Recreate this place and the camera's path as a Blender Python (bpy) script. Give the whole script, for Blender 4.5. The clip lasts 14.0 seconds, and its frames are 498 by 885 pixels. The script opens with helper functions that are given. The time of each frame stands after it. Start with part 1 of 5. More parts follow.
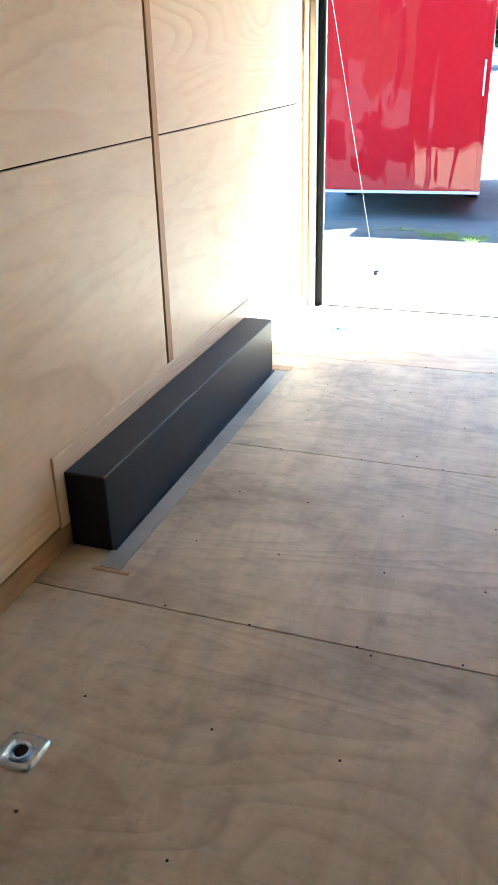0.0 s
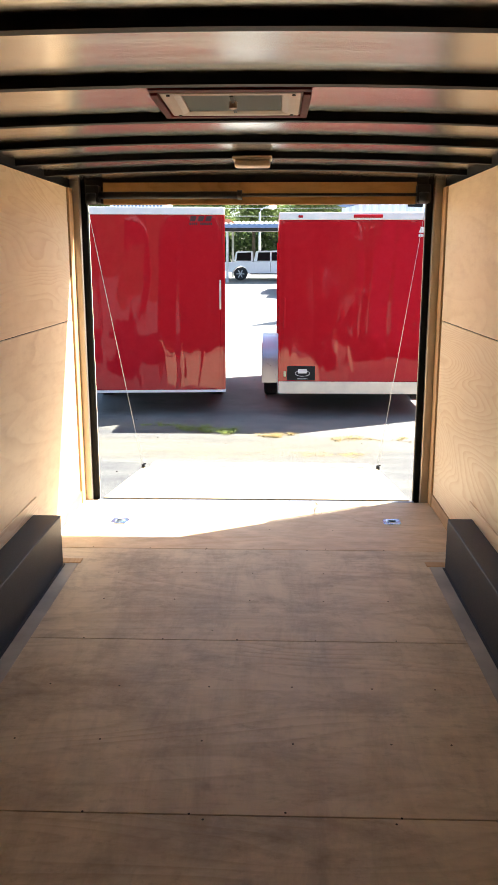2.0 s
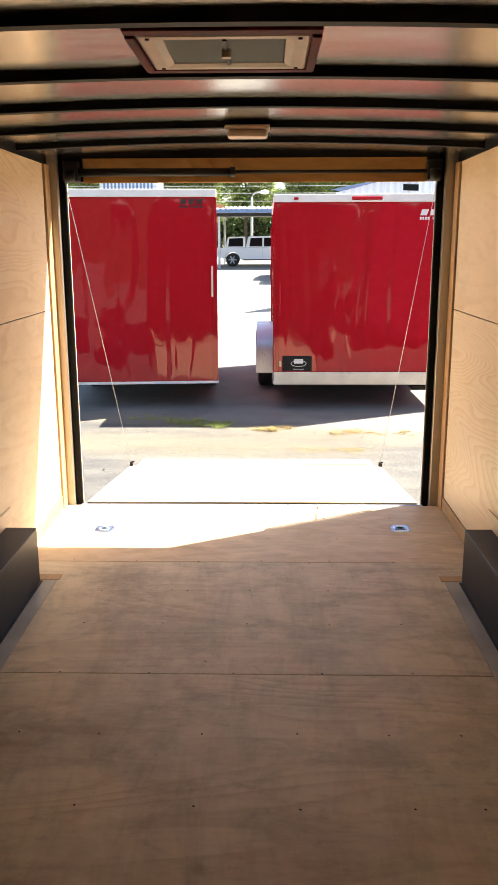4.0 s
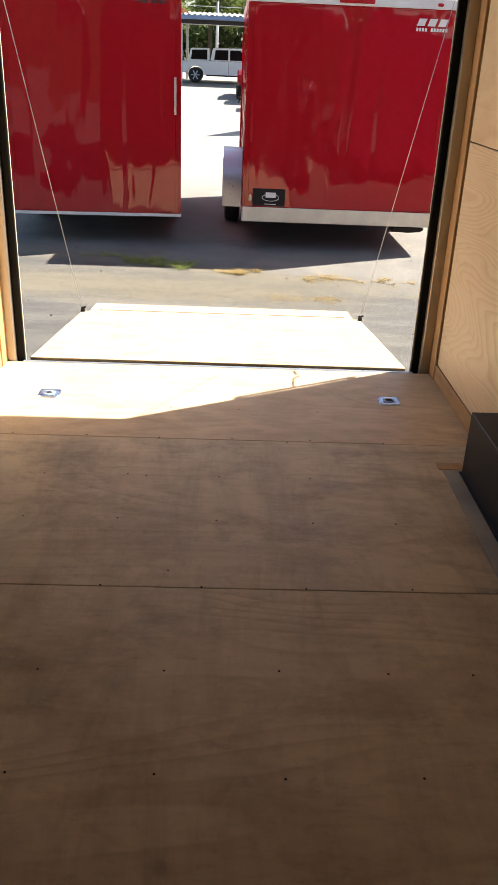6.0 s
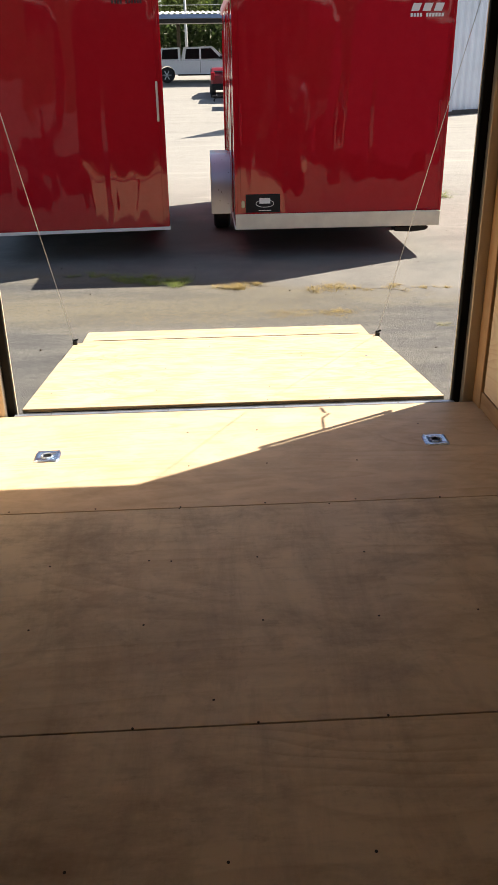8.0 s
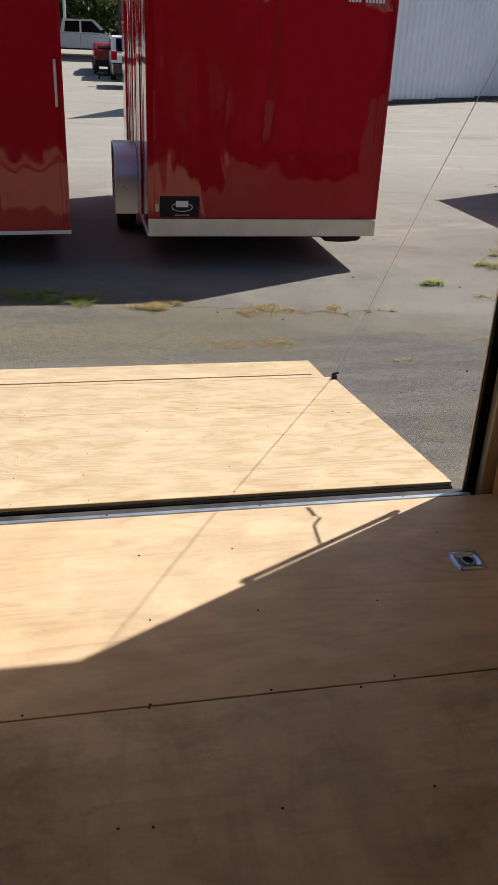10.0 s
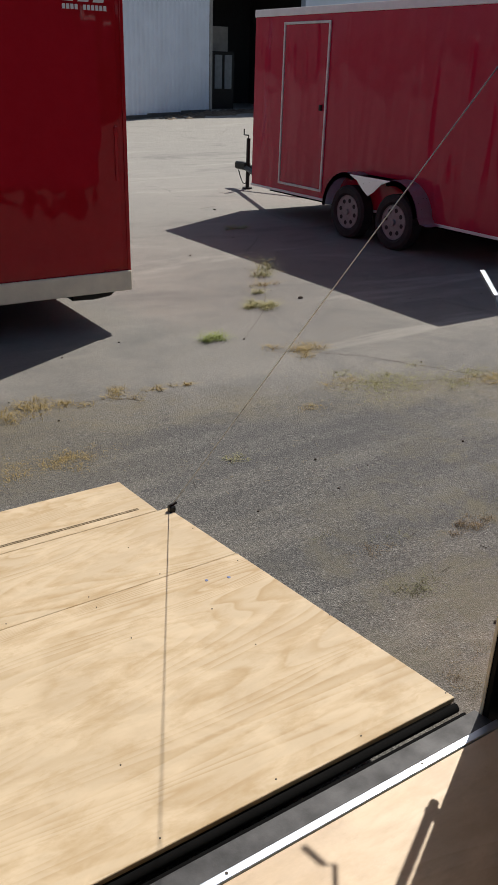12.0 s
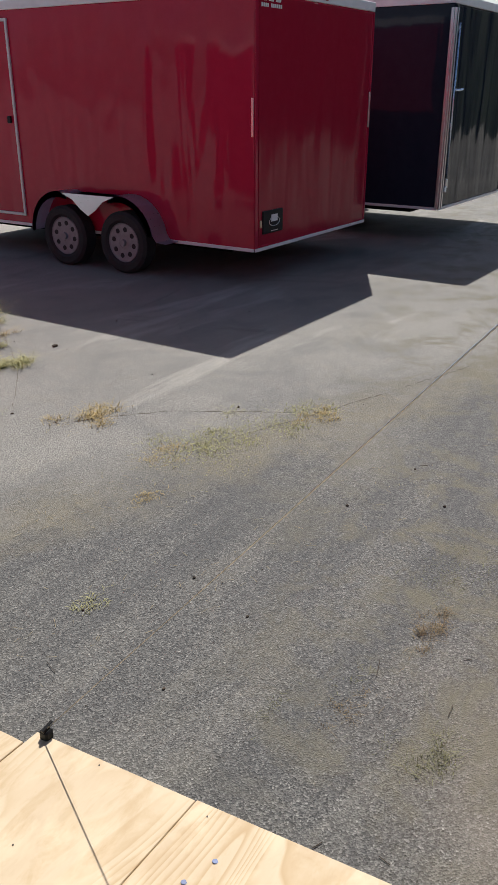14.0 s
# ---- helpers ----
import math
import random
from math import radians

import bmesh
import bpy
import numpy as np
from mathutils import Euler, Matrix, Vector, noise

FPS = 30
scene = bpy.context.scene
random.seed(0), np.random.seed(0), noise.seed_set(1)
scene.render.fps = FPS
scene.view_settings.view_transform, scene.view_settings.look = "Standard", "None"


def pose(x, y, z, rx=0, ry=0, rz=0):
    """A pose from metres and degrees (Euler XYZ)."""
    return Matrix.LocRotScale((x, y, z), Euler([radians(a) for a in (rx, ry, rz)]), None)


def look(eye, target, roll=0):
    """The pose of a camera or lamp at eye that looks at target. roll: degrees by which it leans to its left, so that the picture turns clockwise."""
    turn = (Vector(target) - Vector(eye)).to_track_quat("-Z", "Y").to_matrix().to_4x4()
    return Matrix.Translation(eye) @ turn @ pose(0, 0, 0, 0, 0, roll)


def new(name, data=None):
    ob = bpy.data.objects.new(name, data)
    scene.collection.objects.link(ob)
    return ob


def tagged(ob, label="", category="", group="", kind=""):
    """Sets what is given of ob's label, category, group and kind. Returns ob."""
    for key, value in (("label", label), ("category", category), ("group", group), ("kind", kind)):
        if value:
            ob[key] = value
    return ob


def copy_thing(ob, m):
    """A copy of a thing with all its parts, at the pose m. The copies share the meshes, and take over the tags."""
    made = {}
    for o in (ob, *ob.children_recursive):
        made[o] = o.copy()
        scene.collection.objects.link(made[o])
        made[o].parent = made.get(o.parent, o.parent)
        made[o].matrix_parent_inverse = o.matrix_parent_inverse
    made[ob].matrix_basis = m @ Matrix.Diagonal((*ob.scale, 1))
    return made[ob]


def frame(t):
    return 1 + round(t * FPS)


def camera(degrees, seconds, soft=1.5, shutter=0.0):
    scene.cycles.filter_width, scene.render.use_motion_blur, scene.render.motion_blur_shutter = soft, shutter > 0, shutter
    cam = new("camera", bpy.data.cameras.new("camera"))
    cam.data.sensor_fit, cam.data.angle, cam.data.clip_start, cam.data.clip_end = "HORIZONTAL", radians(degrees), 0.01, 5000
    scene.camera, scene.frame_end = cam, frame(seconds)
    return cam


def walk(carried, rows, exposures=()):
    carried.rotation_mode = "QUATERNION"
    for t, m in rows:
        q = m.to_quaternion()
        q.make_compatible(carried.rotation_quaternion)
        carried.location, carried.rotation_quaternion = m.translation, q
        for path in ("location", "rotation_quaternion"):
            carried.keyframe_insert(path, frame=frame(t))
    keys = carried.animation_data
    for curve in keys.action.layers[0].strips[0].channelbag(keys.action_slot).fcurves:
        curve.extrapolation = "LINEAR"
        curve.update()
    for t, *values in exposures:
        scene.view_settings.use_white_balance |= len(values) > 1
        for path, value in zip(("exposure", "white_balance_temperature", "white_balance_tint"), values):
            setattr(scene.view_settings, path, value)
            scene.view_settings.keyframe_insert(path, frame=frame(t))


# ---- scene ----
cam = camera(34.1, 14.0)
PATH = [
    (0, (0.204, -5.332, 1.62), (-0.409, -3.638, 0.751), -1.5),
    (0.5, (0.089, -5.545, 1.678), (-0.097, -3.688, 0.959), -0.6),
    (1, (0.08, -5.618, 1.694), (0.068, -3.697, 1.137), 0.8),
    (1.5, (0.096, -5.69, 1.727), (0.086, -3.75, 1.239), -0.1),
    (2, (0.101, -5.681, 1.728), (0.041, -3.731, 1.289), -0.0),
    (2.2, (0.12, -5.654, 1.729), (0.026, -3.701, 1.311), -0.1),
    (4.3, (0.042, -5.163, 1.709), (0.03, -3.227, 1.207), -0.2),
    (4.5, (0.008, -5.128, 1.704), (0.039, -3.204, 1.16), 0.1),
    (5, (0.008, -4.956, 1.67), (0.048, -3.075, 0.993), 0.5),
    (5.5, (0.081, -4.709, 1.673), (0.088, -2.87, 0.888), 1.2),
    (6, (-0.008, -4.53, 1.652), (0.061, -2.721, 0.804), 2.5),
    (6.5, (-0.209, -4.31, 1.652), (0.022, -2.524, 0.783), 2.2),
    (7, (-0.243, -4.185, 1.662), (-0.009, -2.399, 0.794), 0.7),
    (7.5, (-0.174, -3.997, 1.666), (-0.069, -2.19, 0.814), -0.7),
    (7.7, (-0.149, -3.96, 1.666), (-0.074, -2.152, 0.814), -0.9),
    (9.8, (-0.391, -2.891, 1.709), (-0.039, -1.14, 0.81), 1.8),
    (10, (-0.421, -2.702, 1.687), (-0.049, -0.949, 0.798), 2.6),
    (10.5, (-0.531, -2.25, 1.679), (0.029, -0.543, 0.801), 2.7),
    (11, (-0.491, -1.824, 1.639), (0.219, -0.178, 0.753), 1.2),
    (11.5, (-0.452, -1.431, 1.653), (0.351, 0.188, 0.796), 1.7),
    (12, (-0.472, -1.011, 1.657), (0.545, 0.497, 0.825), 1.8),
    (12.5, (-0.294, -0.577, 1.612), (0.9, 0.799, 0.787), 1.5),
    (13, (-0.24, -0.261, 1.625), (1.079, 1.021, 0.842), 1.8),
    (13.5, (-0.226, 0.109, 1.588), (1.223, 1.233, 0.791), 1.0),
    (14, (-0.138, 0.423, 1.545), (1.395, 1.432, 0.749), 0.0),
]
walk(cam, [(t, look(eye, target, roll)) for t, eye, target, roll in PATH],
     exposures=[(0, 3.82, 4600, -9), (0.5, 2.68, 6200, 3), (1.0, 2.5, 6150, 7), (1.5, 2.45, 6200, 7), (2.2, 2.45, 6250, 7), (4.3, 2.27, 6900, 10), (5, 2.14, 6850, 10), (6, 1.62, 6900, 10),
                (7.5, 1.25, 7050, 10), (9.8, 0.36, 6600, 10), (11, 0.06, 6600, 10), (12, -0.04, 6500, 10), (12.5, 0.03, 6450, 10), (13, 0.08, 6400, 10), (14, 0.34, 6250, 10)])


# world, sun and exposure
SUN_TO = Vector((0.77, 0.418, 1.0)).normalized()
GZ = -0.33                      # lot below the trailer floor
wd = bpy.data.worlds.new("sky")
scene.world = wd
wd.use_nodes = True
wn = wd.node_tree
for n_ in list(wn.nodes):
    wn.nodes.remove(n_)
sky = wn.nodes.new("ShaderNodeTexSky")
sky.sky_type = "NISHITA"
sky.sun_disc = False
sky.sun_elevation = math.asin(SUN_TO.z)
sky.sun_rotation = math.atan2(SUN_TO.x, SUN_TO.y)
sky.dust_density = 1.5
bg = wn.nodes.new("ShaderNodeBackground")
bg.inputs["Strength"].default_value = 0.07
wo = wn.nodes.new("ShaderNodeOutputWorld")
wn.links.new(sky.outputs[0], bg.inputs[0])
wn.links.new(bg.outputs[0], wo.inputs[0])
sun_data = bpy.data.lights.new("sun", "SUN")
sun_data.energy = 5.0
sun_data.angle = radians(0.53)
sun_data.color = (1.0, 0.94, 0.86)
sun_ob = new("sun", sun_data)
sun_ob.matrix_world = look(SUN_TO * 60, (0, 0, 0))


# ---------------------------------------------------------------- materials
class Mat:
    """A small builder for node materials."""

    def __init__(self, name, rough=0.5, metal=0.0, spec=0.5, coat=0.0):
        self.m = bpy.data.materials.new(name)
        self.m.use_nodes = True
        self.t = self.m.node_tree
        self.b = self.t.nodes["Principled BSDF"]
        self.b.inputs["Roughness"].default_value = rough
        self.b.inputs["Metallic"].default_value = metal
        self.b.inputs["Specular IOR Level"].default_value = spec
        self.b.inputs["Coat Weight"].default_value = coat
        self.co = None

    def node(self, kind, **kw):
        n = self.t.nodes.new(kind)
        for k, v in kw.items():
            if k in n.inputs:
                n.inputs[k].default_value = v
        return n

    def link(self, a, b):
        self.t.links.new(a, b)

    def coords(self, scale=(1, 1, 1), rot=(0, 0, 0), shift=False):
        tc = self.node("ShaderNodeTexCoord")
        mp = self.node("ShaderNodeMapping")
        mp.inputs["Scale"].default_value = scale
        mp.inputs["Rotation"].default_value = rot
        self.link(tc.outputs["Object"], mp.inputs["Vector"])
        if shift:
            oi = self.node("ShaderNodeObjectInfo")
            mul = self.node("ShaderNodeMath")
            mul.operation = "MULTIPLY"
            mul.inputs[1].default_value = 37.0
            self.link(oi.outputs["Random"], mul.inputs[0])
            self.link(mul.outputs[0], mp.inputs["Location"])
        return mp.outputs[0]

    def noise(self, vec, scale, detail=4.0, rough=0.55, distort=0.0):
        n = self.node("ShaderNodeTexNoise")
        n.inputs["Scale"].default_value = scale
        n.inputs["Detail"].default_value = detail
        n.inputs["Roughness"].default_value = rough
        n.inputs["Distortion"].default_value = distort
        self.link(vec, n.inputs["Vector"])
        return n.outputs["Fac"]

    def ramp(self, fac, stops):
        r = self.node("ShaderNodeValToRGB")
        e = r.color_ramp.elements
        while len(e) < len(stops):
            e.new(0.5)
        for i, (p, c) in enumerate(stops):
            e[i].position = p
            e[i].color = (*c, 1) if len(c) == 3 else c
        self.link(fac, r.inputs[0])
        return r.outputs["Color"]

    def mix(self, a, b, fac, mode="MIX"):
        m = self.node("ShaderNodeMix")
        m.data_type = "RGBA"
        m.blend_type = mode
        for sock, v in ((m.inputs[0], fac), (m.inputs[6], a), (m.inputs[7], b)):
            if isinstance(v, (int, float)):
                sock.default_value = v
            elif isinstance(v, tuple):
                sock.default_value = (*v, 1)
            else:
                self.link(v, sock)
        return m.outputs[2]

    def bump(self, h, strength, dist=0.01, base=None):
        b = self.node("ShaderNodeBump")
        b.inputs["Strength"].default_value = strength
        b.inputs["Distance"].default_value = dist
        self.link(h, b.inputs["Height"])
        if base is not None:
            self.link(base, b.inputs["Normal"])
        self.link(b.outputs[0], self.b.inputs["Normal"])
        return b.outputs[0]

    def color(self, c):
        if isinstance(c, tuple):
            self.b.inputs["Base Color"].default_value = (*c, 1)
        else:
            self.link(c, self.b.inputs["Base Color"])
        return self

    def roughness(self, fac, lo, hi):
        r = self.node("ShaderNodeMapRange")
        r.inputs["To Min"].default_value = lo
        r.inputs["To Max"].default_value = hi
        self.link(fac, r.inputs["Value"])
        self.link(r.outputs[0], self.b.inputs["Roughness"])
        return self


def plain(name, col, rough=0.5, metal=0.0, vary=0.15, scale=6.0, bump=0.0, coat=0.0, spec=0.5):
    m = Mat(name, rough, metal, spec, coat=coat)
    v = m.coords()
    n = m.noise(v, scale, 5)
    n2 = m.noise(v, scale * 14, 3)
    dark = tuple(c * (1 - vary) for c in col)
    lite = tuple(min(1, c * (1 + vary)) for c in col)
    c = m.ramp(n, [(0.3, dark), (0.7, lite)])
    m.color(c)
    m.roughness(n2, max(0.02, rough - 0.08), min(1, rough + 0.1))
    if bump:
        m.bump(n2, bump, 0.004)
    return m.m


def plywood(name, axis, pale, mid, dark, rough=0.55, figure=1.0, stain=0.35, gloss_bump=0.15, lines=0.5, spec=0.25, streak=0.0, cloud=0.0, even=0.15):
    """Rotary-cut plywood: grain runs along the given axis, with cathedral figure, stains and scuffs."""
    m = Mat(name, rough, spec=spec)
    s = {"x": (0.20, 1.0, 1.0), "y": (1.0, 0.20, 1.0), "z": (1.0, 1.0, 0.20)}[axis]
    v = m.coords(s, shift=True)
    warp = m.noise(v, 1.6, 2.5, 0.5, 0.5)
    bands = m.node("ShaderNodeMath")
    bands.operation = "MULTIPLY"
    bands.inputs[1].default_value = 34.0 * figure
    m.link(warp, bands.inputs[0])
    fr = m.node("ShaderNodeMath")
    fr.operation = "FRACT"
    m.link(bands.outputs[0], fr.inputs[0])
    rings = m.ramp(fr.outputs[0], [(0.0, (0, 0, 0)), (0.45, (0.18, 0.18, 0.18)), (0.86, (1, 1, 1)), (0.97, (0.05, 0.05, 0.05))])
    fade = m.ramp(m.noise(m.coords((1, 1, 1), shift=True), 1.3, 2), [(0.36, (even, even, even)), (0.6, (1, 1, 1))])
    base = m.mix(pale, mid, m.mix((0, 0, 0), rings, fade))
    fine = m.noise(v, 34, 6, 0.65)
    base = m.mix(base, dark, m.ramp(fine, [(0.48, (0, 0, 0)), (0.85, (lines, lines, lines))]))
    pv = m.coords((0.7, 1, 1) if axis == "x" else (1, 0.7, 1), shift=True)
    blot = m.noise(pv, 3.1, 7, 0.68, 0.3)
    base = m.mix(base, dark, m.ramp(blot, [(0.48, (0, 0, 0)), (0.76, (stain, stain, stain))]))
    scuff = m.noise(pv, 17, 5, 0.7)
    base = m.mix(base, dark, m.ramp(scuff, [(0.58, (0, 0, 0)), (0.8, (stain * 0.7, stain * 0.7, stain * 0.7))]))
    pale_b = m.noise(pv, 0.9, 3)
    base = m.mix(base, pale, m.ramp(pale_b, [(0.5, (0, 0, 0)), (0.8, (0.35, 0.35, 0.35))]))
    if streak:
        # trodden-in dirt, drag marks along the trailer and small dark spots
        drag = m.noise(m.coords((1.0, 0.22, 1.0)), 6.5, 6, 0.7, 0.4)
        base = m.mix(base, dark, m.ramp(drag, [(0.46, (0, 0, 0)), (0.75, (streak, streak, streak))]))
        wear = m.noise(m.coords(), 2.3, 7, 0.75, 0.6)
        base = m.mix(base, (0.58, 0.48, 0.35), m.ramp(wear, [(0.5, (0, 0, 0)), (0.72, (0.5, 0.5, 0.5))]))
        rust = m.noise(m.coords((0.5, 1.2, 1.0)), 2.6, 6, 0.7, 0.8)
        base = m.mix(base, (0.40, 0.26, 0.155), m.ramp(rust, [(0.52, (0, 0, 0)), (0.74, (0.3, 0.3, 0.3))]))
        smudge = m.noise(m.coords((0.7, 1.0, 1.0)), 9.0, 3, 0.6, 0.7)
        base = m.mix(base, dark, m.ramp(smudge, [(0.56, (0, 0, 0)), (0.80, (0.38, 0.38, 0.38))]))
    if cloud:
        # soft pale and pinkish patches of sapwood
        sap = m.noise(m.coords((0.6, 1, 1), shift=True), 7.0, 4, 0.6, 0.4)
        base = m.mix(base, tuple(min(1.0, q * 1.16) for q in pale), m.ramp(sap, [(0.45, (0, 0, 0)), (0.65, (cloud, cloud, cloud))]))
        tan = m.noise(m.coords((0.5, 1, 1), shift=True), 11.0, 5, 0.65, 0.3)
        base = m.mix(base, mid, m.ramp(tan, [(0.5, (0, 0, 0)), (0.7, (cloud, cloud, cloud))]))
    m.color(base)
    m.roughness(fine, rough - 0.1, rough + 0.15)
    m.bump(fine, gloss_bump, 0.003)
    return m.m


M = {}
M["floor_ply"] = plywood("floor_plywood", "x", (0.68, 0.56, 0.40), (0.56, 0.44, 0.30), (0.20, 0.152, 0.108), 0.48, 0.65, 0.75, lines=0.34, streak=0.45, spec=0.35)
M["floor_ply_clean"] = plywood("clean_floor_plywood", "x", (0.64, 0.49, 0.325), (0.54, 0.39, 0.235), (0.31, 0.22, 0.14), 0.46, 0.8, 0.5, lines=0.3, spec=0.42, cloud=0.7)
M["wall_ply"] = plywood("wall_plywood", "y", (0.89, 0.71, 0.49), (0.78, 0.565, 0.345), (0.45, 0.26, 0.12), 0.42, 1.7, 0.10, lines=0.2, even=0.7, spec=0.5)
M["wall_ply_soft"] = plywood("soft_figured_wall_plywood", "y", (0.88, 0.69, 0.46), (0.775, 0.56, 0.335), (0.45, 0.27, 0.12), 0.42, 1.3, 0.12, lines=0.2, even=0.3, spec=0.5)
M["wall_ply_plain"] = plywood("plain_wall_plywood", "y", (0.89, 0.70, 0.47), (0.79, 0.585, 0.365), (0.45, 0.26, 0.12), 0.42, 0.4, 0.25, lines=0.25, spec=0.5)
M["ramp_ply"] = plywood("ramp_plywood", "x", (0.56, 0.452, 0.307), (0.45, 0.325, 0.18), (0.36, 0.24, 0.13), 0.6, 1.2, 0.25, lines=0.22, cloud=0.8, even=0.35)
M["pine"] = plywood("pine_trim", "z", (0.58, 0.36, 0.18), (0.48, 0.28, 0.12), (0.30, 0.16, 0.07), 0.5, 0.6, 0.2)
M["pine_y"] = plywood("pine_strip", "y", (0.50, 0.32, 0.17), (0.42, 0.25, 0.12), (0.26, 0.14, 0.07), 0.5, 0.6, 0.3)
M["pine_x"] = plywood("pine_header", "x", (0.46, 0.26, 0.10), (0.36, 0.19, 0.07), (0.2, 0.1, 0.04), 0.45, 0.6, 0.3)
M["grey_strip"] = plain("sanded_strip", (0.40, 0.375, 0.335), 0.6, vary=0.2, scale=4, bump=0.1)
M["black_box"] = plain("black_powder_coat", (0.011, 0.011, 0.0112), 0.42, vary=0.2, scale=9, bump=0.04, spec=0.32)
M["black_steel"] = plain("black_painted_steel", (0.009, 0.009, 0.009), 0.42, vary=0.1, scale=5, spec=0.28)
M["bronze"] = plain("satin_inner_post", (0.42, 0.38, 0.32), 0.34, 0.6, vary=0.06, scale=4)
# near-black matte for the ramp gap, its hinge and trailer chassis
M["black_gap"] = plain("matte_gap_black", (0.004, 0.004, 0.004), 0.9, vary=0.3, spec=0.08)
M["post_black"] = plain("black_post_paint", (0.005, 0.005, 0.005), 0.5, vary=0.2, spec=0.12)
M["black_rib"] = plain("black_roof_bow", (0.006, 0.006, 0.006), 0.55, vary=0.3, scale=8, spec=0.14)
M["zinc"] = plain("zinc_plate", (0.50, 0.59, 0.72), 0.25, 1.0, vary=0.15, scale=30, bump=0.05)
M["alu"] = plain("bare_aluminium", (0.72, 0.72, 0.72), 0.35, 1.0, vary=0.12, scale=12, bump=0.04)
M["zinc_cup"] = plain("dull_zinc_cup", (0.40, 0.44, 0.49), 0.4, 0.7, vary=0.2, scale=40)
M["dull_alu"] = plain("dull_aluminium", (0.30, 0.33, 0.38), 0.55, 0.6, vary=0.3, scale=14, bump=0.08)
M["sill_steel"] = plain("dusty_sill_steel", (0.075, 0.075, 0.076), 0.5, 0.35, vary=0.5, scale=9, bump=0.1, spec=0.3)
M["strip_alu"] = plain("edge_strip_aluminium", (0.45, 0.51, 0.60), 0.38, 0.8, vary=0.2, scale=14, bump=0.06)
# brown of shadowed wood, for the groove at the flap hinge
M["flap_hinge"] = plain("shaded_hinge_groove", (0.22, 0.17, 0.10), 0.6, vary=0.2, scale=20)
M["grey_steel"] = plain("dusty_grey_steel", (0.13, 0.13, 0.13), 0.7, vary=0.4, scale=20, spec=0.15)
M["pale_frame"] = plain("weathered_door_trim", (0.64, 0.61, 0.60), 0.4, 0.2, vary=0.12, scale=8)
M["fender"] = plain("fender_sheet", (0.66, 0.69, 0.77), 0.3, 0.7, vary=0.06, scale=2)
M["cable"] = plain("steel_cable", (0.60, 0.60, 0.60), 0.35, 0.9, vary=0.2, scale=60)
M["ivory"] = plain("ivory_plastic", (0.62, 0.50, 0.38), 0.4, vary=0.08, scale=8)
M["primer"] = plain("red_brown_primer", (0.13, 0.012, 0.013), 0.6, vary=0.25, scale=9, spec=0.12)
M["white_trim"] = plain("white_trim", (0.78, 0.78, 0.77), 0.35, vary=0.06, scale=6)
M["cream_bar"] = plain("dusty_bumper_bar", (0.76, 0.69, 0.54), 0.45, vary=0.12, scale=5, bump=0.06)
M["rubber"] = plain("tyre_rubber", (0.02, 0.02, 0.021), 0.75, vary=0.3, scale=14, bump=0.2)
M["rim"] = plain("painted_rim", (0.26, 0.25, 0.26), 0.4, vary=0.15, scale=14)
M["lamp_red"] = plain("red_lens", (0.45, 0.01, 0.02), 0.15, vary=0.1)
M["black_plastic"] = plain("black_plastic", (0.012, 0.013, 0.015), 0.45, vary=0.2, spec=0.2)
M["screw"] = plain("dark_screw", (0.035, 0.028, 0.022), 0.5, 0.5)
M["logo_white"] = plain("white_vinyl", (0.8, 0.78, 0.76), 0.4, vary=0.05)
M["logo_dark"] = plain("dark_vinyl", (0.05, 0.012, 0.014), 0.35, vary=0.1)
M["wire"] = plain("overhead_wire", (0.03, 0.03, 0.03), 0.6)
M["blue_marker"] = plain("blue_marker", (0.12, 0.16, 0.3), 0.6)


def car_paint(name, col, rough=0.07, wave=0.35, spec=0.5):
    """Glossy painted sheet metal, buckled a little between its studs, with a thin film of dust."""
    m = Mat(name, rough, 0.0, spec, coat=min(0.12, spec * 0.25))
    m.b.inputs["Coat Roughness"].default_value = max(0.015, rough * 0.8)
    v = m.coords()
    wide = m.noise(m.coords((1.9, 1.9, 0.55)), 0.95, 1.5, 0.35, 0.5)
    ripple = m.noise(m.coords((4.6, 4.6, 0.75)), 1.0, 1.0, 0.3, 0.6)
    dent = m.noise(v, 3.2, 0.5, 0.3, 0.0)
    add = m.node("ShaderNodeMath")
    add.operation = "MULTIPLY_ADD"
    add.inputs[1].default_value = 0.30
    m.link(ripple, add.inputs[0])
    m.link(wide, add.inputs[2])
    add2 = m.node("ShaderNodeMath")
    add2.operation = "MULTIPLY_ADD"
    add2.inputs[1].default_value = 0.10
    m.link(dent, add2.inputs[0])
    m.link(add.outputs[0], add2.inputs[2])
    big = add2.outputs[0]
    dust = m.noise(v, 9, 6, 0.7)
    c = m.ramp(dust, [(0.35, col), (0.85, tuple(min(1, q * 1.12 + 0.004) for q in col))])
    m.color(c)
    m.roughness(dust, rough * 0.8, rough * 1.3)
    if wave:
        b = m.bump(big, wave, 0.25)
        m.link(b, m.b.inputs["Coat Normal"])
    return m.m


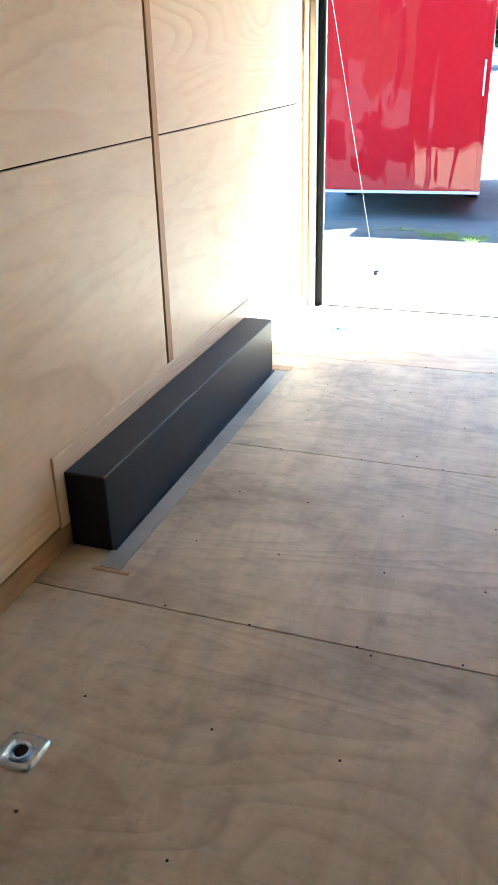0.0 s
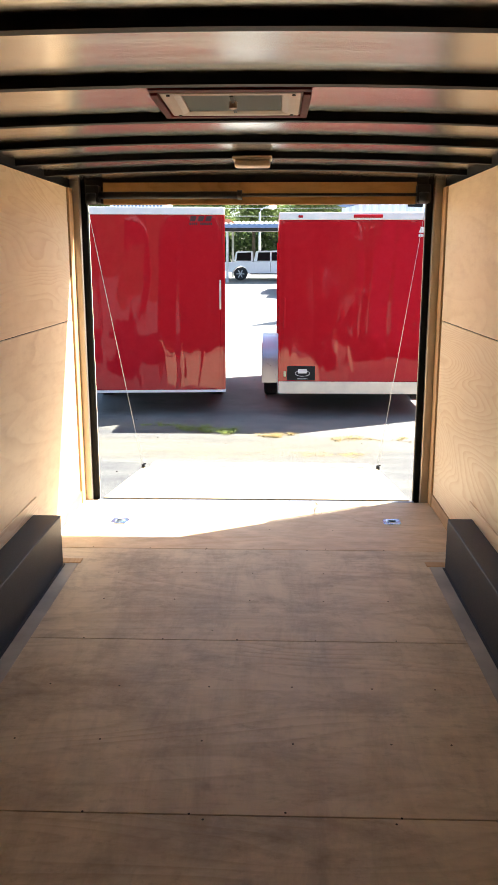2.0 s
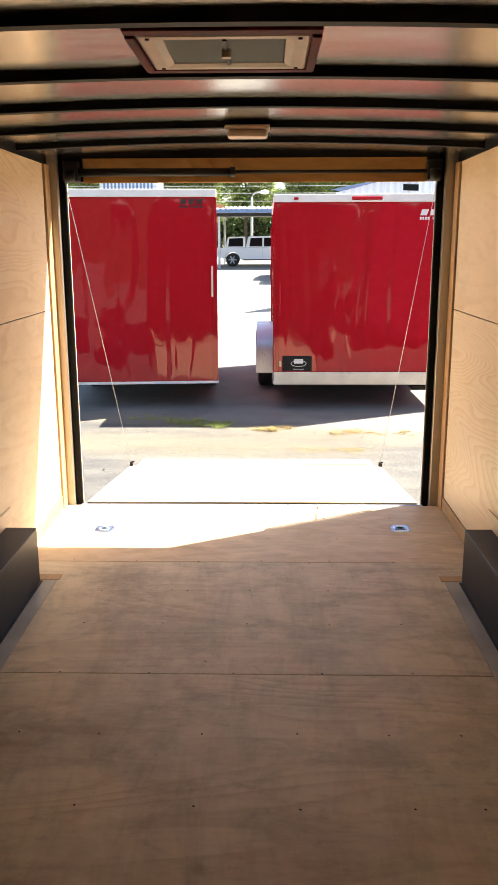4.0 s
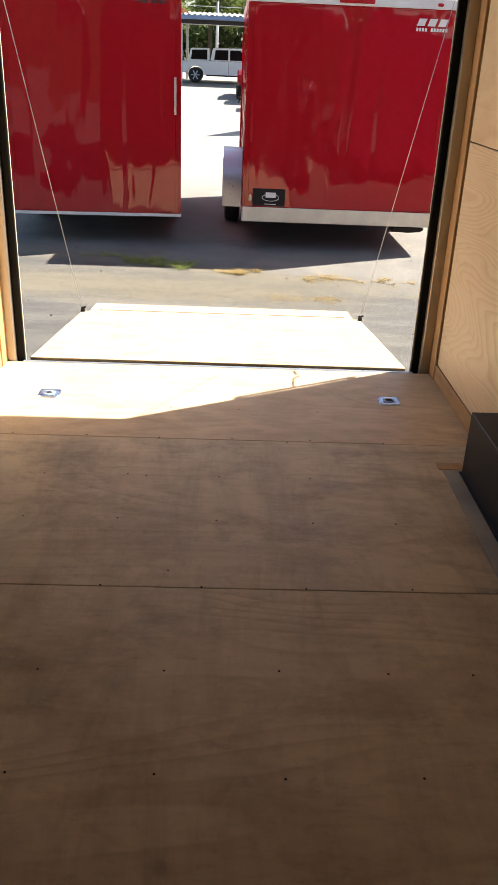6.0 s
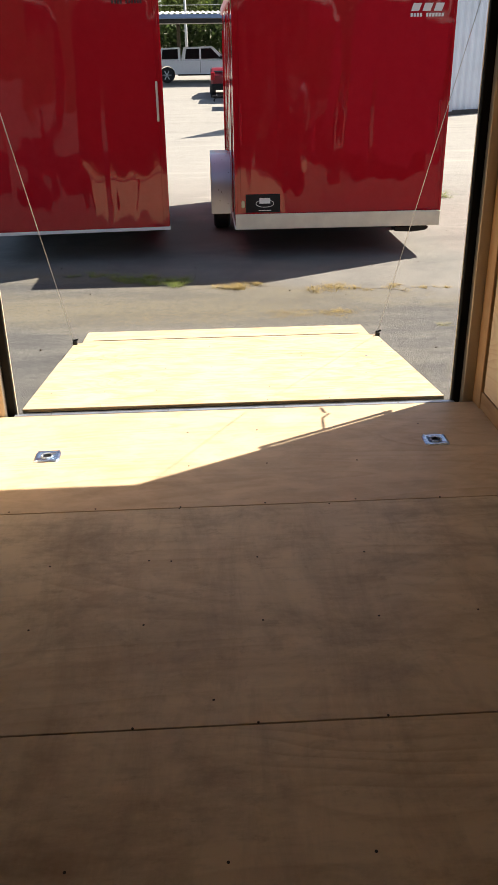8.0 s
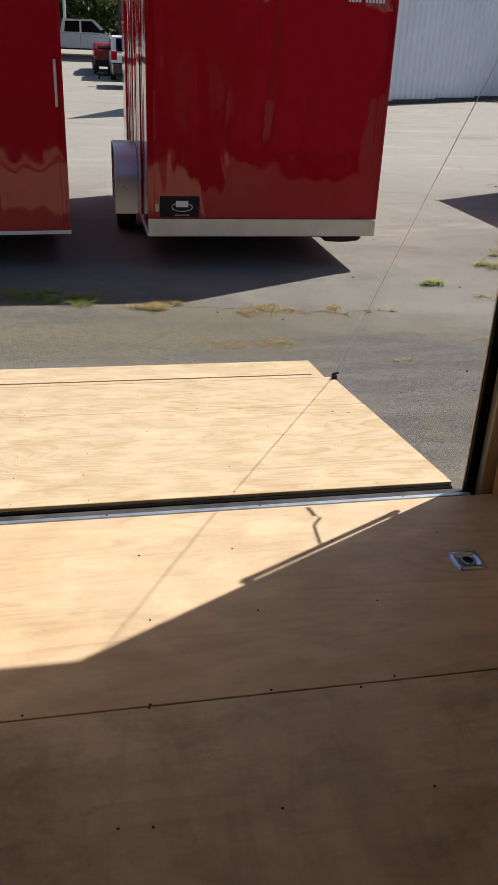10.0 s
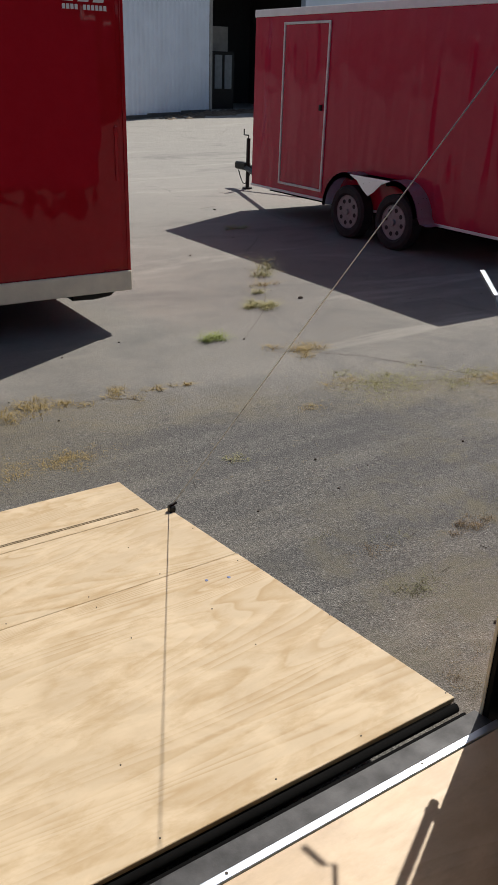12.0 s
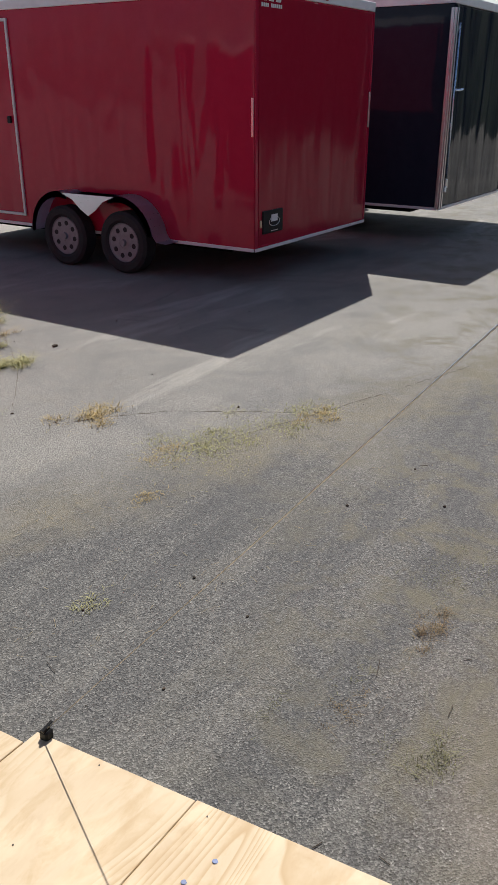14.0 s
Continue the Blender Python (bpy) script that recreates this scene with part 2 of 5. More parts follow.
M["red"] = car_paint("red_sheet_metal", (0.375, 0.008, 0.015), 0.04, 0.21, 0.38)
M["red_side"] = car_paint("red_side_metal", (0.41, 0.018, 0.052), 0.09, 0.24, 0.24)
# darker copy of the side red: the rear face's shade is in its colour
M["red_rear_shade"] = car_paint("shaded_red_rear_metal", (0.32, 0.012, 0.034), 0.12, 0.15, 0.12)
M["black_sheet"] = car_paint("black_sheet_metal", (0.016, 0.022, 0.036), 0.08, 0.13, 0.14)
M["white_paint"] = car_paint("white_vehicle_paint", (0.82, 0.84, 0.87), 0.2, 0.0)
M["grey_paint"] = car_paint("grey_vehicle_paint", (0.03, 0.031, 0.033), 0.25, 0.0)
M["maroon_paint"] = car_paint("maroon_vehicle_paint", (0.22, 0.02, 0.03), 0.2, 0.0)


def ceiling_metal():
    m = Mat("galvanised_roof_skin", 0.28, 1.0)
    v = m.coords((0.25, 1, 1))
    n = m.noise(v, 6, 4)
    n2 = m.noise(m.coords(), 60, 3)
    m.color(m.ramp(n, [(0.3, (0.60, 0.58, 0.55)), (0.7, (0.74, 0.72, 0.68))]))
    m.roughness(n2, 0.17, 0.30)
    m.bump(n, 0.2, 0.01)
    return m.m


M["roof_skin"] = ceiling_metal()


def asphalt():
    """Two ages of asphalt met along a weedy joint: dark coarse patch on the near side, pale dusty old surface beyond."""
    m = Mat("worn_asphalt", 0.85, spec=0.3)
    v = m.coords()
    agg = m.node("ShaderNodeTexVoronoi")
    agg.inputs["Scale"].default_value = 175
    agg.inputs["Randomness"].default_value = 1.0
    m.link(v, agg.inputs["Vector"])
    fine = m.noise(v, 160, 6, 0.75)
    clump = m.noise(v, 38, 5, 0.7)
    mid = m.noise(v, 5, 6, 0.65)
    speck = m.noise(v, 85, 3, 0.7)
    patch = m.noise(v, 1.7, 6, 0.7, 0.5)
    track = m.noise(m.coords((0.3, 1.5, 1.0)), 1.5, 5, 0.65, 0.4)
    big = m.noise(v, 0.6, 4, 0.6)
    c = m.ramp(agg.outputs["Color"], [(0.05, (0.036, 0.036, 0.035)), (0.42, (0.098, 0.096, 0.091)), (0.82, (0.22, 0.213, 0.197)), (1.0, (0.40, 0.39, 0.355))])
    c = m.mix(c, (0.045, 0.045, 0.046), m.ramp(fine, [(0.45, (0, 0, 0)), (0.7, (0.75, 0.75, 0.75))]))
    c = m.mix(c, (0.17, 0.165, 0.152), m.ramp(clump, [(0.45, (0, 0, 0)), (0.72, (0.35, 0.35, 0.35))]))
    sep = m.node("ShaderNodeSeparateXYZ")
    m.link(v, sep.inputs[0])

    def lin(kx, ky, k0, wob):
        """kx*x + ky*y + k0 + wob * (noise - 0.5)"""
        a = m.node("ShaderNodeMath")
        a.operation = "MULTIPLY_ADD"
        a.inputs[1].default_value = kx
        a.inputs[2].default_value = k0
        m.link(sep.outputs["X"], a.inputs[0])
        b = m.node("ShaderNodeMath")
        b.operation = "MULTIPLY_ADD"
        b.inputs[1].default_value = ky
        m.link(sep.outputs["Y"], b.inputs[0])
        m.link(a.outputs[0], b.inputs[2])
        d = m.node("ShaderNodeMath")
        d.operation = "MULTIPLY_ADD"
        d.inputs[1].default_value = wob
        m.link(mid, d.inputs[0])
        m.link(b.outputs[0], d.inputs[2])
        return d.outputs[0]

    def band(val, lo, hi):
        r = m.node("ShaderNodeMapRange")
        r.inputs["From Min"].default_value = lo
        r.inputs["From Max"].default_value = hi
        m.link(val, r.inputs["Value"])
        return r.outputs[0]

    joint = lin(0.324, 1.0, -3.93 - 0.45, 0.9)
    old = m.mix((0.25, 0.24, 0.218), (0.34, 0.324, 0.288), m.ramp(big, [(0.35, (0, 0, 0)), (0.65, (1, 1, 1))]))
    old = m.mix(old, (0.07, 0.068, 0.064), m.ramp(fine, [(0.47, (0, 0, 0)), (0.64, (0.9, 0.9, 0.9))]))
    old = m.mix(old, (0.36, 0.345, 0.31), m.ramp(clump, [(0.5, (0, 0, 0)), (0.72, (0.6, 0.6, 0.6))]))
    old = m.mix(old, (0.27, 0.245, 0.195), m.ramp(mid, [(0.52, (0, 0, 0)), (0.75, (0.5, 0.5, 0.5))]))
    old = m.mix(old, (0.085, 0.082, 0.078), m.ramp(speck, [(0.47, (0, 0, 0)), (0.62, (0.75, 0.75, 0.75))]))
    old = m.mix(old, (0.42, 0.40, 0.36), m.ramp(speck, [(0.32, (0.7, 0.7, 0.7)), (0.44, (0, 0, 0))]))
    old = m.mix(old, (0.13, 0.13, 0.128), m.ramp(patch, [(0.5, (0, 0, 0)), (0.68, (0.55, 0.55, 0.55))]))
    c = m.mix(c, (0.065, 0.066, 0.068), m.ramp(track, [(0.46, (0, 0, 0)), (0.66, (0.6, 0.6, 0.6))]))
    c = m.mix(c, (0.24, 0.225, 0.19), m.ramp(track, [(0.34, (0.35, 0.35, 0.35)), (0.48, (0, 0, 0))]))
    c = m.mix(c, old, m.mix((0, 0, 0), (0.88, 0.88, 0.88), band(joint, -0.35, 0.55)))
    # straw and dirt gathered on the joint
    near_j = m.node("ShaderNodeMath")
    near_j.operation = "ABSOLUTE"
    m.link(lin(0.324, 1.0, -3.83 - 0.45, 0.9), near_j.inputs[0])
    straw = m.mix((0.25, 0.215, 0.14), (0.15, 0.13, 0.085), fine)
    c = m.mix(c, straw, m.mix((0, 0, 0), m.mix((0.55, 0.55, 0.55), (0, 0, 0), band(near_j.outputs[0], 0.0, 0.4)), m.ramp(patch, [(0.38, (0.15, 0.15, 0.15)), (0.58, (1, 1, 1))])))
    near_r = m.node("ShaderNodeMath")
    near_r.operation = "ABSOLUTE"
    m.link(lin(0.06, 1.0, -3.1 - 0.45, 0.9), near_r.inputs[0])
    ramp_end = m.mix((0, 0, 0), m.mix((0.75, 0.75, 0.75), (0, 0, 0), band(near_r.outputs[0], 0.1, 0.75)), m.mix((1, 1, 1), (0, 0, 0), band(sep.outputs["X"], 0.3, 1.7)))
    c = m.mix(c, straw, m.mix((0, 0, 0), ramp_end, m.ramp(clump, [(0.35, (0.25, 0.25, 0.25)), (0.6, (1, 1, 1))])))
    # sandy strip beside the trailer
    sand = m.mix((0, 0, 0), m.ramp(mid, [(0.35, (0.3, 0.3, 0.3)), (0.6, (0.85, 0.85, 0.85))]), m.mix((1, 1, 1), (0, 0, 0), band(lin(-0.28, 1.0, -0.2 - 0.45, 0.9), -0.5, 0.6)))
    sand = m.mix((0, 0, 0), sand, band(lin(1.0, 0.0, -1.0, 0.3), 0.2, 0.9))
    sand = m.mix((0, 0, 0), sand, m.mix((1, 1, 1), (0, 0, 0), band(lin(1.0, 0.0, 0.0, 0.3), 1.75, 2.6)))
    c = m.mix(c, (0.33, 0.265, 0.19), sand)
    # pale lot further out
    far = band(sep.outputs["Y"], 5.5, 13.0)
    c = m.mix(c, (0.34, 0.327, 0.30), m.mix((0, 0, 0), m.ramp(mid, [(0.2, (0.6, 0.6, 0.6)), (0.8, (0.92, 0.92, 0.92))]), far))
    # pale scuffs and darker stains dragged across the old surface
    scuff = m.noise(m.coords((0.35, 1.3, 1.0), (0, 0, 0.5)), 0.8, 7, 0.7, 0.6)
    old_only = band(joint, 0.2, 1.2)
    c = m.mix(c, (0.42, 0.40, 0.355), m.mix((0, 0, 0), m.ramp(scuff, [(0.55, (0, 0, 0)), (0.70, (0.7, 0.7, 0.7))]), old_only))
    c = m.mix(c, (0.12, 0.118, 0.115), m.mix((0, 0, 0), m.ramp(scuff, [(0.30, (0.55, 0.55, 0.55)), (0.43, (0, 0, 0))]), old_only))
    # trodden dirt and dead growth beside the ramp
    soil = m.noise(v, 2.6, 7, 0.72, 0.4)
    by_ramp = m.mix((0, 0, 0), m.mix((1, 1, 1), (0, 0, 0), band(lin(-0.35, 1.0, -0.85 - 0.3, 0.6), -0.3, 0.7)), band(lin(1.0, 0.0, -1.0, 0.3), 0.25, 0.8))
    c = m.mix(c, m.mix((0.19, 0.172, 0.125), (0.10, 0.092, 0.065), fine), m.mix((0, 0, 0), m.ramp(soil, [(0.48, (0, 0, 0)), (0.62, (0.85, 0.85, 0.85))]), by_ramp))
    # hairline cracks
    cr = m.node("ShaderNodeTexVoronoi")
    cr.feature = "DISTANCE_TO_EDGE"
    cr.inputs["Scale"].default_value = 0.55
    wv = m.node("ShaderNodeMix")
    wv.data_type = "VECTOR"
    wv.inputs[0].default_value = 0.06
    nz = m.node("ShaderNodeTexNoise")
    nz.inputs["Scale"].default_value = 3.0
    m.link(v, nz.inputs["Vector"])
    m.link(v, wv.inputs[4])
    m.link(nz.outputs["Color"], wv.inputs[5])
    m.link(wv.outputs[1], cr.inputs["Vector"])
    crack = m.ramp(cr.outputs["Distance"], [(0.0, (0.75, 0.75, 0.75)), (0.006, (0, 0, 0))])
    c = m.mix(c, (0.06, 0.056, 0.05), m.mix((0, 0, 0), crack, m.ramp(big, [(0.52, (0, 0, 0)), (0.66, (0.6, 0.6, 0.6))])))
    m.color(c)
    m.bump(agg.outputs["Distance"], 0.5, 0.006, m.bump(speck, 0.5, 0.006, m.bump(fine, 0.55, 0.005)))
    return m.m


M["asphalt"] = asphalt()
M["dead_grass"] = plain("dry_grass", (0.34, 0.25, 0.09), 0.8, vary=0.35, scale=20)
M["green_grass"] = plain("green_grass", (0.22, 0.27, 0.05), 0.7, vary=0.4, scale=20)
M["olive_weeds"] = plain("dull_olive_weeds", (0.15, 0.145, 0.065), 0.8, vary=0.4, scale=20)
M["brown_weeds"] = plain("dead_brown_weeds", (0.20, 0.145, 0.075), 0.85, vary=0.4, scale=20)
M["straw"] = plain("dull_straw", (0.25, 0.20, 0.11), 0.85, vary=0.4, scale=20)
M["mixed_grass"] = plain("yellow_green_grass", (0.30, 0.285, 0.11), 0.75, vary=0.4, scale=20)
M["dirt"] = plain("sandy_dirt", (0.26, 0.20, 0.13), 0.9, vary=0.3, scale=8, bump=0.3)
M["debris"] = plain("dark_debris", (0.06, 0.045, 0.03), 0.85, vary=0.4, scale=30)
M["white_cladding"] = plain("white_ribbed_cladding", (0.68, 0.75, 0.85), 0.45, vary=0.06, scale=1.2)
M["blue_trim"] = plain("blue_metal_trim", (0.14, 0.22, 0.38), 0.4, vary=0.1)
M["roof_metal"] = plain("pale_roof_metal", (0.55, 0.56, 0.56), 0.4, vary=0.1)
M["rust_roof"] = plain("rusty_roof_metal", (0.42, 0.16, 0.08), 0.6, vary=0.25)
# near-black stands in for deep shade in the bay and rim holes
M["dark_inside"] = plain("interior_shade_black", (0.02, 0.02, 0.022), 0.8, vary=0.2)
M["concrete"] = plain("grey_concrete", (0.32, 0.31, 0.29), 0.85, vary=0.15, scale=3, bump=0.1)
# plinth colour holds the building's shadow at its foot, and dirt
M["base_shade_dirt"] = plain("plinth_shade_and_dirt", (0.07, 0.068, 0.066), 0.85, vary=0.3, scale=3, bump=0.1)
M["bank"] = plain("dark_bank_soil", (0.13, 0.10, 0.07), 0.95, vary=0.4, scale=3, bump=0.3)
M["gate_panel"] = plain("grey_gate_panel", (0.22, 0.24, 0.25), 0.5, vary=0.15)
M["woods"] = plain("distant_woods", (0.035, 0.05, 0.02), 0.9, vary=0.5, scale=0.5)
M["bark"] = plain("bark", (0.11, 0.08, 0.055), 0.9, vary=0.3, scale=8, bump=0.4)


def leaves(name, a, b):
    m = Mat(name, 0.6)
    g = m.node("ShaderNodeNewGeometry")
    c = m.ramp(g.outputs["Random Per Island"], [(0.0, a), (1.0, b)])
    m.color(c)
    tl_ = m.node("ShaderNodeBsdfTranslucent")
    m.link(c, tl_.inputs["Color"])
    mx = m.node("ShaderNodeMixShader")
    mx.inputs[0].default_value = 0.45
    m.link(m.b.outputs[0], mx.inputs[1])
    m.link(tl_.outputs[0], mx.inputs[2])
    m.link(mx.outputs[0], m.t.nodes["Material Output"].inputs["Surface"])
    return m.m


M["leaf"] = leaves("broad_leaves", (0.10, 0.15, 0.035), (0.30, 0.37, 0.12))
M["leaf_dark"] = leaves("conifer_leaves", (0.035, 0.065, 0.022), (0.11, 0.16, 0.055))


def glass_mat(name, col, rough=0.03):
    m = Mat(name, rough, 0.0, 0.12)
    m.color(col)
    return m.m


M["car_glass"] = glass_mat("dark_car_glass", (0.004, 0.005, 0.007), 0.15)
dm = Mat("smoked_vent_lid", 0.3)
dm.color((0.30, 0.33, 0.33))
dt = dm.node("ShaderNodeBsdfTranslucent")
dt.inputs["Color"].default_value = (0.42, 0.46, 0.45, 1)
dx_ = dm.node("ShaderNodeMixShader")
dx_.inputs[0].default_value = 0.6
dm.link(dm.b.outputs[0], dx_.inputs[1])
dm.link(dt.outputs[0], dx_.inputs[2])
dm.link(dx_.outputs[0], dm.t.nodes["Material Output"].inputs["Surface"])
M["diffuser"] = dm.m
# translucent grey of the sheet that stands for the vent lid
sm = Mat("grey_lid_sheet", 0.6)
sm.color((0.24, 0.27, 0.26))
st = sm.node("ShaderNodeBsdfTranslucent")
st.inputs["Color"].default_value = (0.30, 0.34, 0.32, 1)
sx_ = sm.node("ShaderNodeMixShader")
sx_.inputs[0].default_value = 0.5
sm.link(sm.b.outputs[0], sx_.inputs[1])
sm.link(st.outputs[0], sx_.inputs[2])
sm.link(sx_.outputs[0], sm.t.nodes["Material Output"].inputs["Surface"])
M["screen"] = sm.m
M["amber"] = glass_mat("amber_lens", (0.7, 0.55, 0.35), 0.15)


# ---------------------------------------------------------------- mesh helpers
def world_loc(ob):
    v = Vector((0, 0, 0))
    while ob is not None:
        v += ob.location
        ob = ob.parent
    return v


def part(name, bm, material, parent=None, label="", smooth=False):
    """Links a bmesh made in world coordinates as one mesh object under a thing or part."""
    if parent is not None:
        bmesh.ops.translate(bm, verts=bm.verts, vec=-world_loc(parent))
    me = bpy.data.meshes.new(name)
    bm.normal_update()
    bm.to_mesh(me)
    bm.free()
    if smooth:
        for p in me.polygons:
            p.use_smooth = True
    me.materials.append(material)
    ob = new(name, me)
    if parent is not None:
        ob.parent = parent
    if label:
        ob["label"] = label
    return ob


def thing(name, loc, label, category, group="", kind=""):
    ob = new(name)
    ob.empty_display_size = 0.1
    ob.location = loc
    return tagged(ob, label, category, group, kind)


def bx(x0, x1, y0, y1, z0, z1, bev=0.0, bm=None, seg=1):
    own = bmesh.new()
    r = bmesh.ops.create_cube(own, size=1)
    for v in own.verts:
        v.co = Vector((x0 + (v.co.x + 0.5) * (x1 - x0), y0 + (v.co.y + 0.5) * (y1 - y0), z0 + (v.co.z + 0.5) * (z1 - z0)))
    if bev:
        bmesh.ops.bevel(own, geom=own.edges[:], offset=bev, segments=seg, affect="EDGES", profile=0.5)
    if bm is None:
        return own
    return join(bm, own)


def join(bm, other):
    me = bpy.data.meshes.new("scratch")
    other.to_mesh(me)
    other.free()
    bm.from_mesh(me)
    bpy.data.meshes.remove(me)
    return bm


def cyl(p0, p1, r, n=14, r2=None, bm=None):
    p0, p1 = Vector(p0), Vector(p1)
    d = p1 - p0
    m = Matrix.Translation((p0 + p1) / 2) @ d.to_track_quat("Z", "Y").to_matrix().to_4x4()
    bm = bm or bmesh.new()
    bmesh.ops.create_cone(bm, cap_ends=True, segments=n, radius1=r, radius2=r if r2 is None else r2, depth=d.length, matrix=m)
    return bm


def rod(points, r, n=10):
    """One bent round bar through the points."""
    pts = [Vector(p) for p in points]
    bm = bmesh.new()
    rings = []
    for i, p in enumerate(pts):
        d = (pts[min(i + 1, len(pts) - 1)] - pts[max(i - 1, 0)]).normalized()
        u = d.cross(Vector((0, 0, 1)) if abs(d.z) < 0.9 else Vector((1, 0, 0))).normalized()
        w = d.cross(u)
        rings.append([bm.verts.new(p + r * (math.cos(2 * math.pi * k / n) * u + math.sin(2 * math.pi * k / n) * w)) for k in range(n)])
    for p, q in zip(rings, rings[1:]):
        for k in range(n):
            bm.faces.new((p[k], p[(k + 1) % n], q[(k + 1) % n], q[k]))
    bm.faces.new(rings[0])
    bm.faces.new(rings[-1][::-1])
    bmesh.ops.recalc_face_normals(bm, faces=bm.faces)
    return bm


def extrude_profile(pts, axis, a0, a1, bev=0.0):
    """Closed 2D outline swept along an axis; the outline lies in the other two axes, in their order."""
    bm = bmesh.new()

    def put(u, v, a):
        return {"x": (a, u, v), "y": (u, a, v), "z": (u, v, a)}[axis]
    lo = [bm.verts.new(put(u, v, a0)) for u, v in pts]
    hi = [bm.verts.new(put(u, v, a1)) for u, v in pts]
    bm.faces.new(lo)
    bm.faces.new(hi[::-1])
    for i in range(len(pts)):
        j = (i + 1) % len(pts)
        bm.faces.new((lo[i], hi[i], hi[j], lo[j]))
    bmesh.ops.recalc_face_normals(bm, faces=bm.faces)
    if bev:
        bmesh.ops.bevel(bm, geom=[e for e in bm.edges if len(e.link_faces) == 2 and e.calc_face_angle(0) > 0.5], offset=bev, segments=1, affect="EDGES")
    return bm


def revolve(profile, centre, axis, n=28):
    """Profile of (distance along the axis, radius), turned about a line through centre."""
    bm = bmesh.new()
    rings = []
    for a, r in profile:
        ring = []
        for i in range(n):
            t = 2 * math.pi * i / n
            u, v = r * math.cos(t), r * math.sin(t)
            off = {"x": (a, u, v), "y": (u, a, v), "z": (u, v, a)}[axis]
            ring.append(bm.verts.new(Vector(centre) + Vector(off)))
        rings.append(ring)
    for p, q in zip(rings, rings[1:]):
        for i in range(n):
            j = (i + 1) % n
            bm.faces.new((p[i], p[j], q[j], q[i]))
    bm.faces.new(rings[0])
    bm.faces.new(rings[-1][::-1])
    bmesh.ops.recalc_face_normals(bm, faces=bm.faces)
    return bm


def ground_z(x, y):
    """The lot lies level near the trailer and climbs gently further off."""
    r = math.hypot(max(0.0, x), max(0.0, y))
    return GZ + 0.025 * max(0.0, r - 15.0)


# ---------------------------------------------------------------- the trailer walked through
XL, XR = -1.288, 1.238            # inner wall faces
YF, YE = -7.4, 0.066            # nose wall, floor's rear edge
ZC = 2.20                       # top of the wall panels
SEAMS = [-0.981 - 1.219 * i for i in range(6)]

# outer shell
shell = thing("wall_shell", (0, -4, GZ), "outer red metal skin of the cargo trailer", "wall", kind="structure")
part("skin_side", bx(XL - 0.10, XL - 0.045, YF - 0.1, 0.10, -0.12, 2.42), M["red_side"], shell)
part("skin_side", bx(XR + 0.045, XR + 0.10, YF - 0.1, 0.10, -0.12, 2.42), M["red_side"], shell)
part("skin_nose", bx(XL - 0.10, XR + 0.10, YF - 0.16, YF - 0.1, -0.12, 2.42), M["red_side"], shell)
for x0, x1, y0, y1 in ((XL - 0.11, -0.21, YF - 0.16, 0.13), (0.12, XR + 0.11, YF - 0.16, 0.13), (-0.21, 0.12, YF - 0.16, -2.835), (-0.21, 0.12, -2.525, 0.13)):
    part("skin_roof", bx(x0, x1, y0, y1, 2.425, 2.45), M["white_trim"], shell)
part("undercarriage", bx(XL - 0.09, XR + 0.09, YF - 0.1, 0.02, -0.16, -0.03), M["black_steel"], shell)

# plywood wall panels in two rows, baseboard below
for side, xi, sgn in (("wall_west", XL, -1), ("wall_east", XR, 1)):
    w = thing(side, (xi, -3.6, 0), "fir plywood wall lining of the trailer in two rows", "wall", kind="structure")
    part("backing", bx(*sorted((xi + sgn * 0.016, xi + sgn * 0.042)), YF, 0.03, 0.0, 2.42), M["black_rib"], w)
    edges = [-0.075, -2.235, -4.675, YF + 0.005]
    for a, b in zip(edges, edges[1:]):
        for z0, z1 in ((0.10, 1.3205), (1.3265, ZC)):
            part("plywood_panel", bx(*sorted((xi, xi + sgn * 0.012)), b + 0.052, a - 0.012, z0, z1, 0.0015), M["wall_ply_plain"] if (sgn > 0) == (z0 > 1) or a < -1 else M["wall_ply" if sgn > 0 else "wall_ply_soft"], w)
        part("joint_strip", bx(*sorted((xi - sgn * 0.003, xi + sgn * 0.014)), b + 0.001, b + 0.050, 0.1, ZC, 0.0015), M["pine"], w)
    part("baseboard", bx(*sorted((xi - sgn * 0.004, xi + sgn * 0.012)), YF, 0.0, 0.002, 0.094, 0.002), M["pine_y"], w)
    part("wheel_box_backing", bx(*sorted((xi - sgn * 0.010, xi - sgn * 0.0005)), -3.22, -1.16, 0.096, 0.375, 0.0015), M["wall_ply"], w)
wn_ = thing("wall_north", (0, YF, 0), "plywood lining across the nose of the trailer", "wall", kind="structure")
part("plywood_panel", bx(XL, XR, YF - 0.06, YF, 0.0, 2.42), M["wall_ply"], wn_)

# ceiling: roof skin and black bows
def bow_z(x):
    u = (x - (XL + XR) / 2) / ((XR - XL) / 2)
    return 2.252 - 0.035 * u * u


ceil = bmesh.new()
HX0, HX1, HY0, HY1 = -0.21, 0.12, -2.835, -2.525     # roof vent opening
gx = sorted([XL - 0.04 + (XR - XL + 0.08) * k / 24 for k in range(25)] + [HX0, HX1])
gy = [YF, HY0, HY1, 0.05]
for dz in (0.030, 0.042):
    cv = [[ceil.verts.new((x, y, bow_z(x) + dz)) for x in gx] for y in gy]
    for a in range(3):
        for b in range(len(gx) - 1):
            if a == 1 and gx[b] > HX0 - 0.001 and gx[b + 1] < HX1 + 0.001:
                continue
            ceil.faces.new((cv[a][b], cv[a][b + 1], cv[a + 1][b + 1], cv[a + 1][b]))
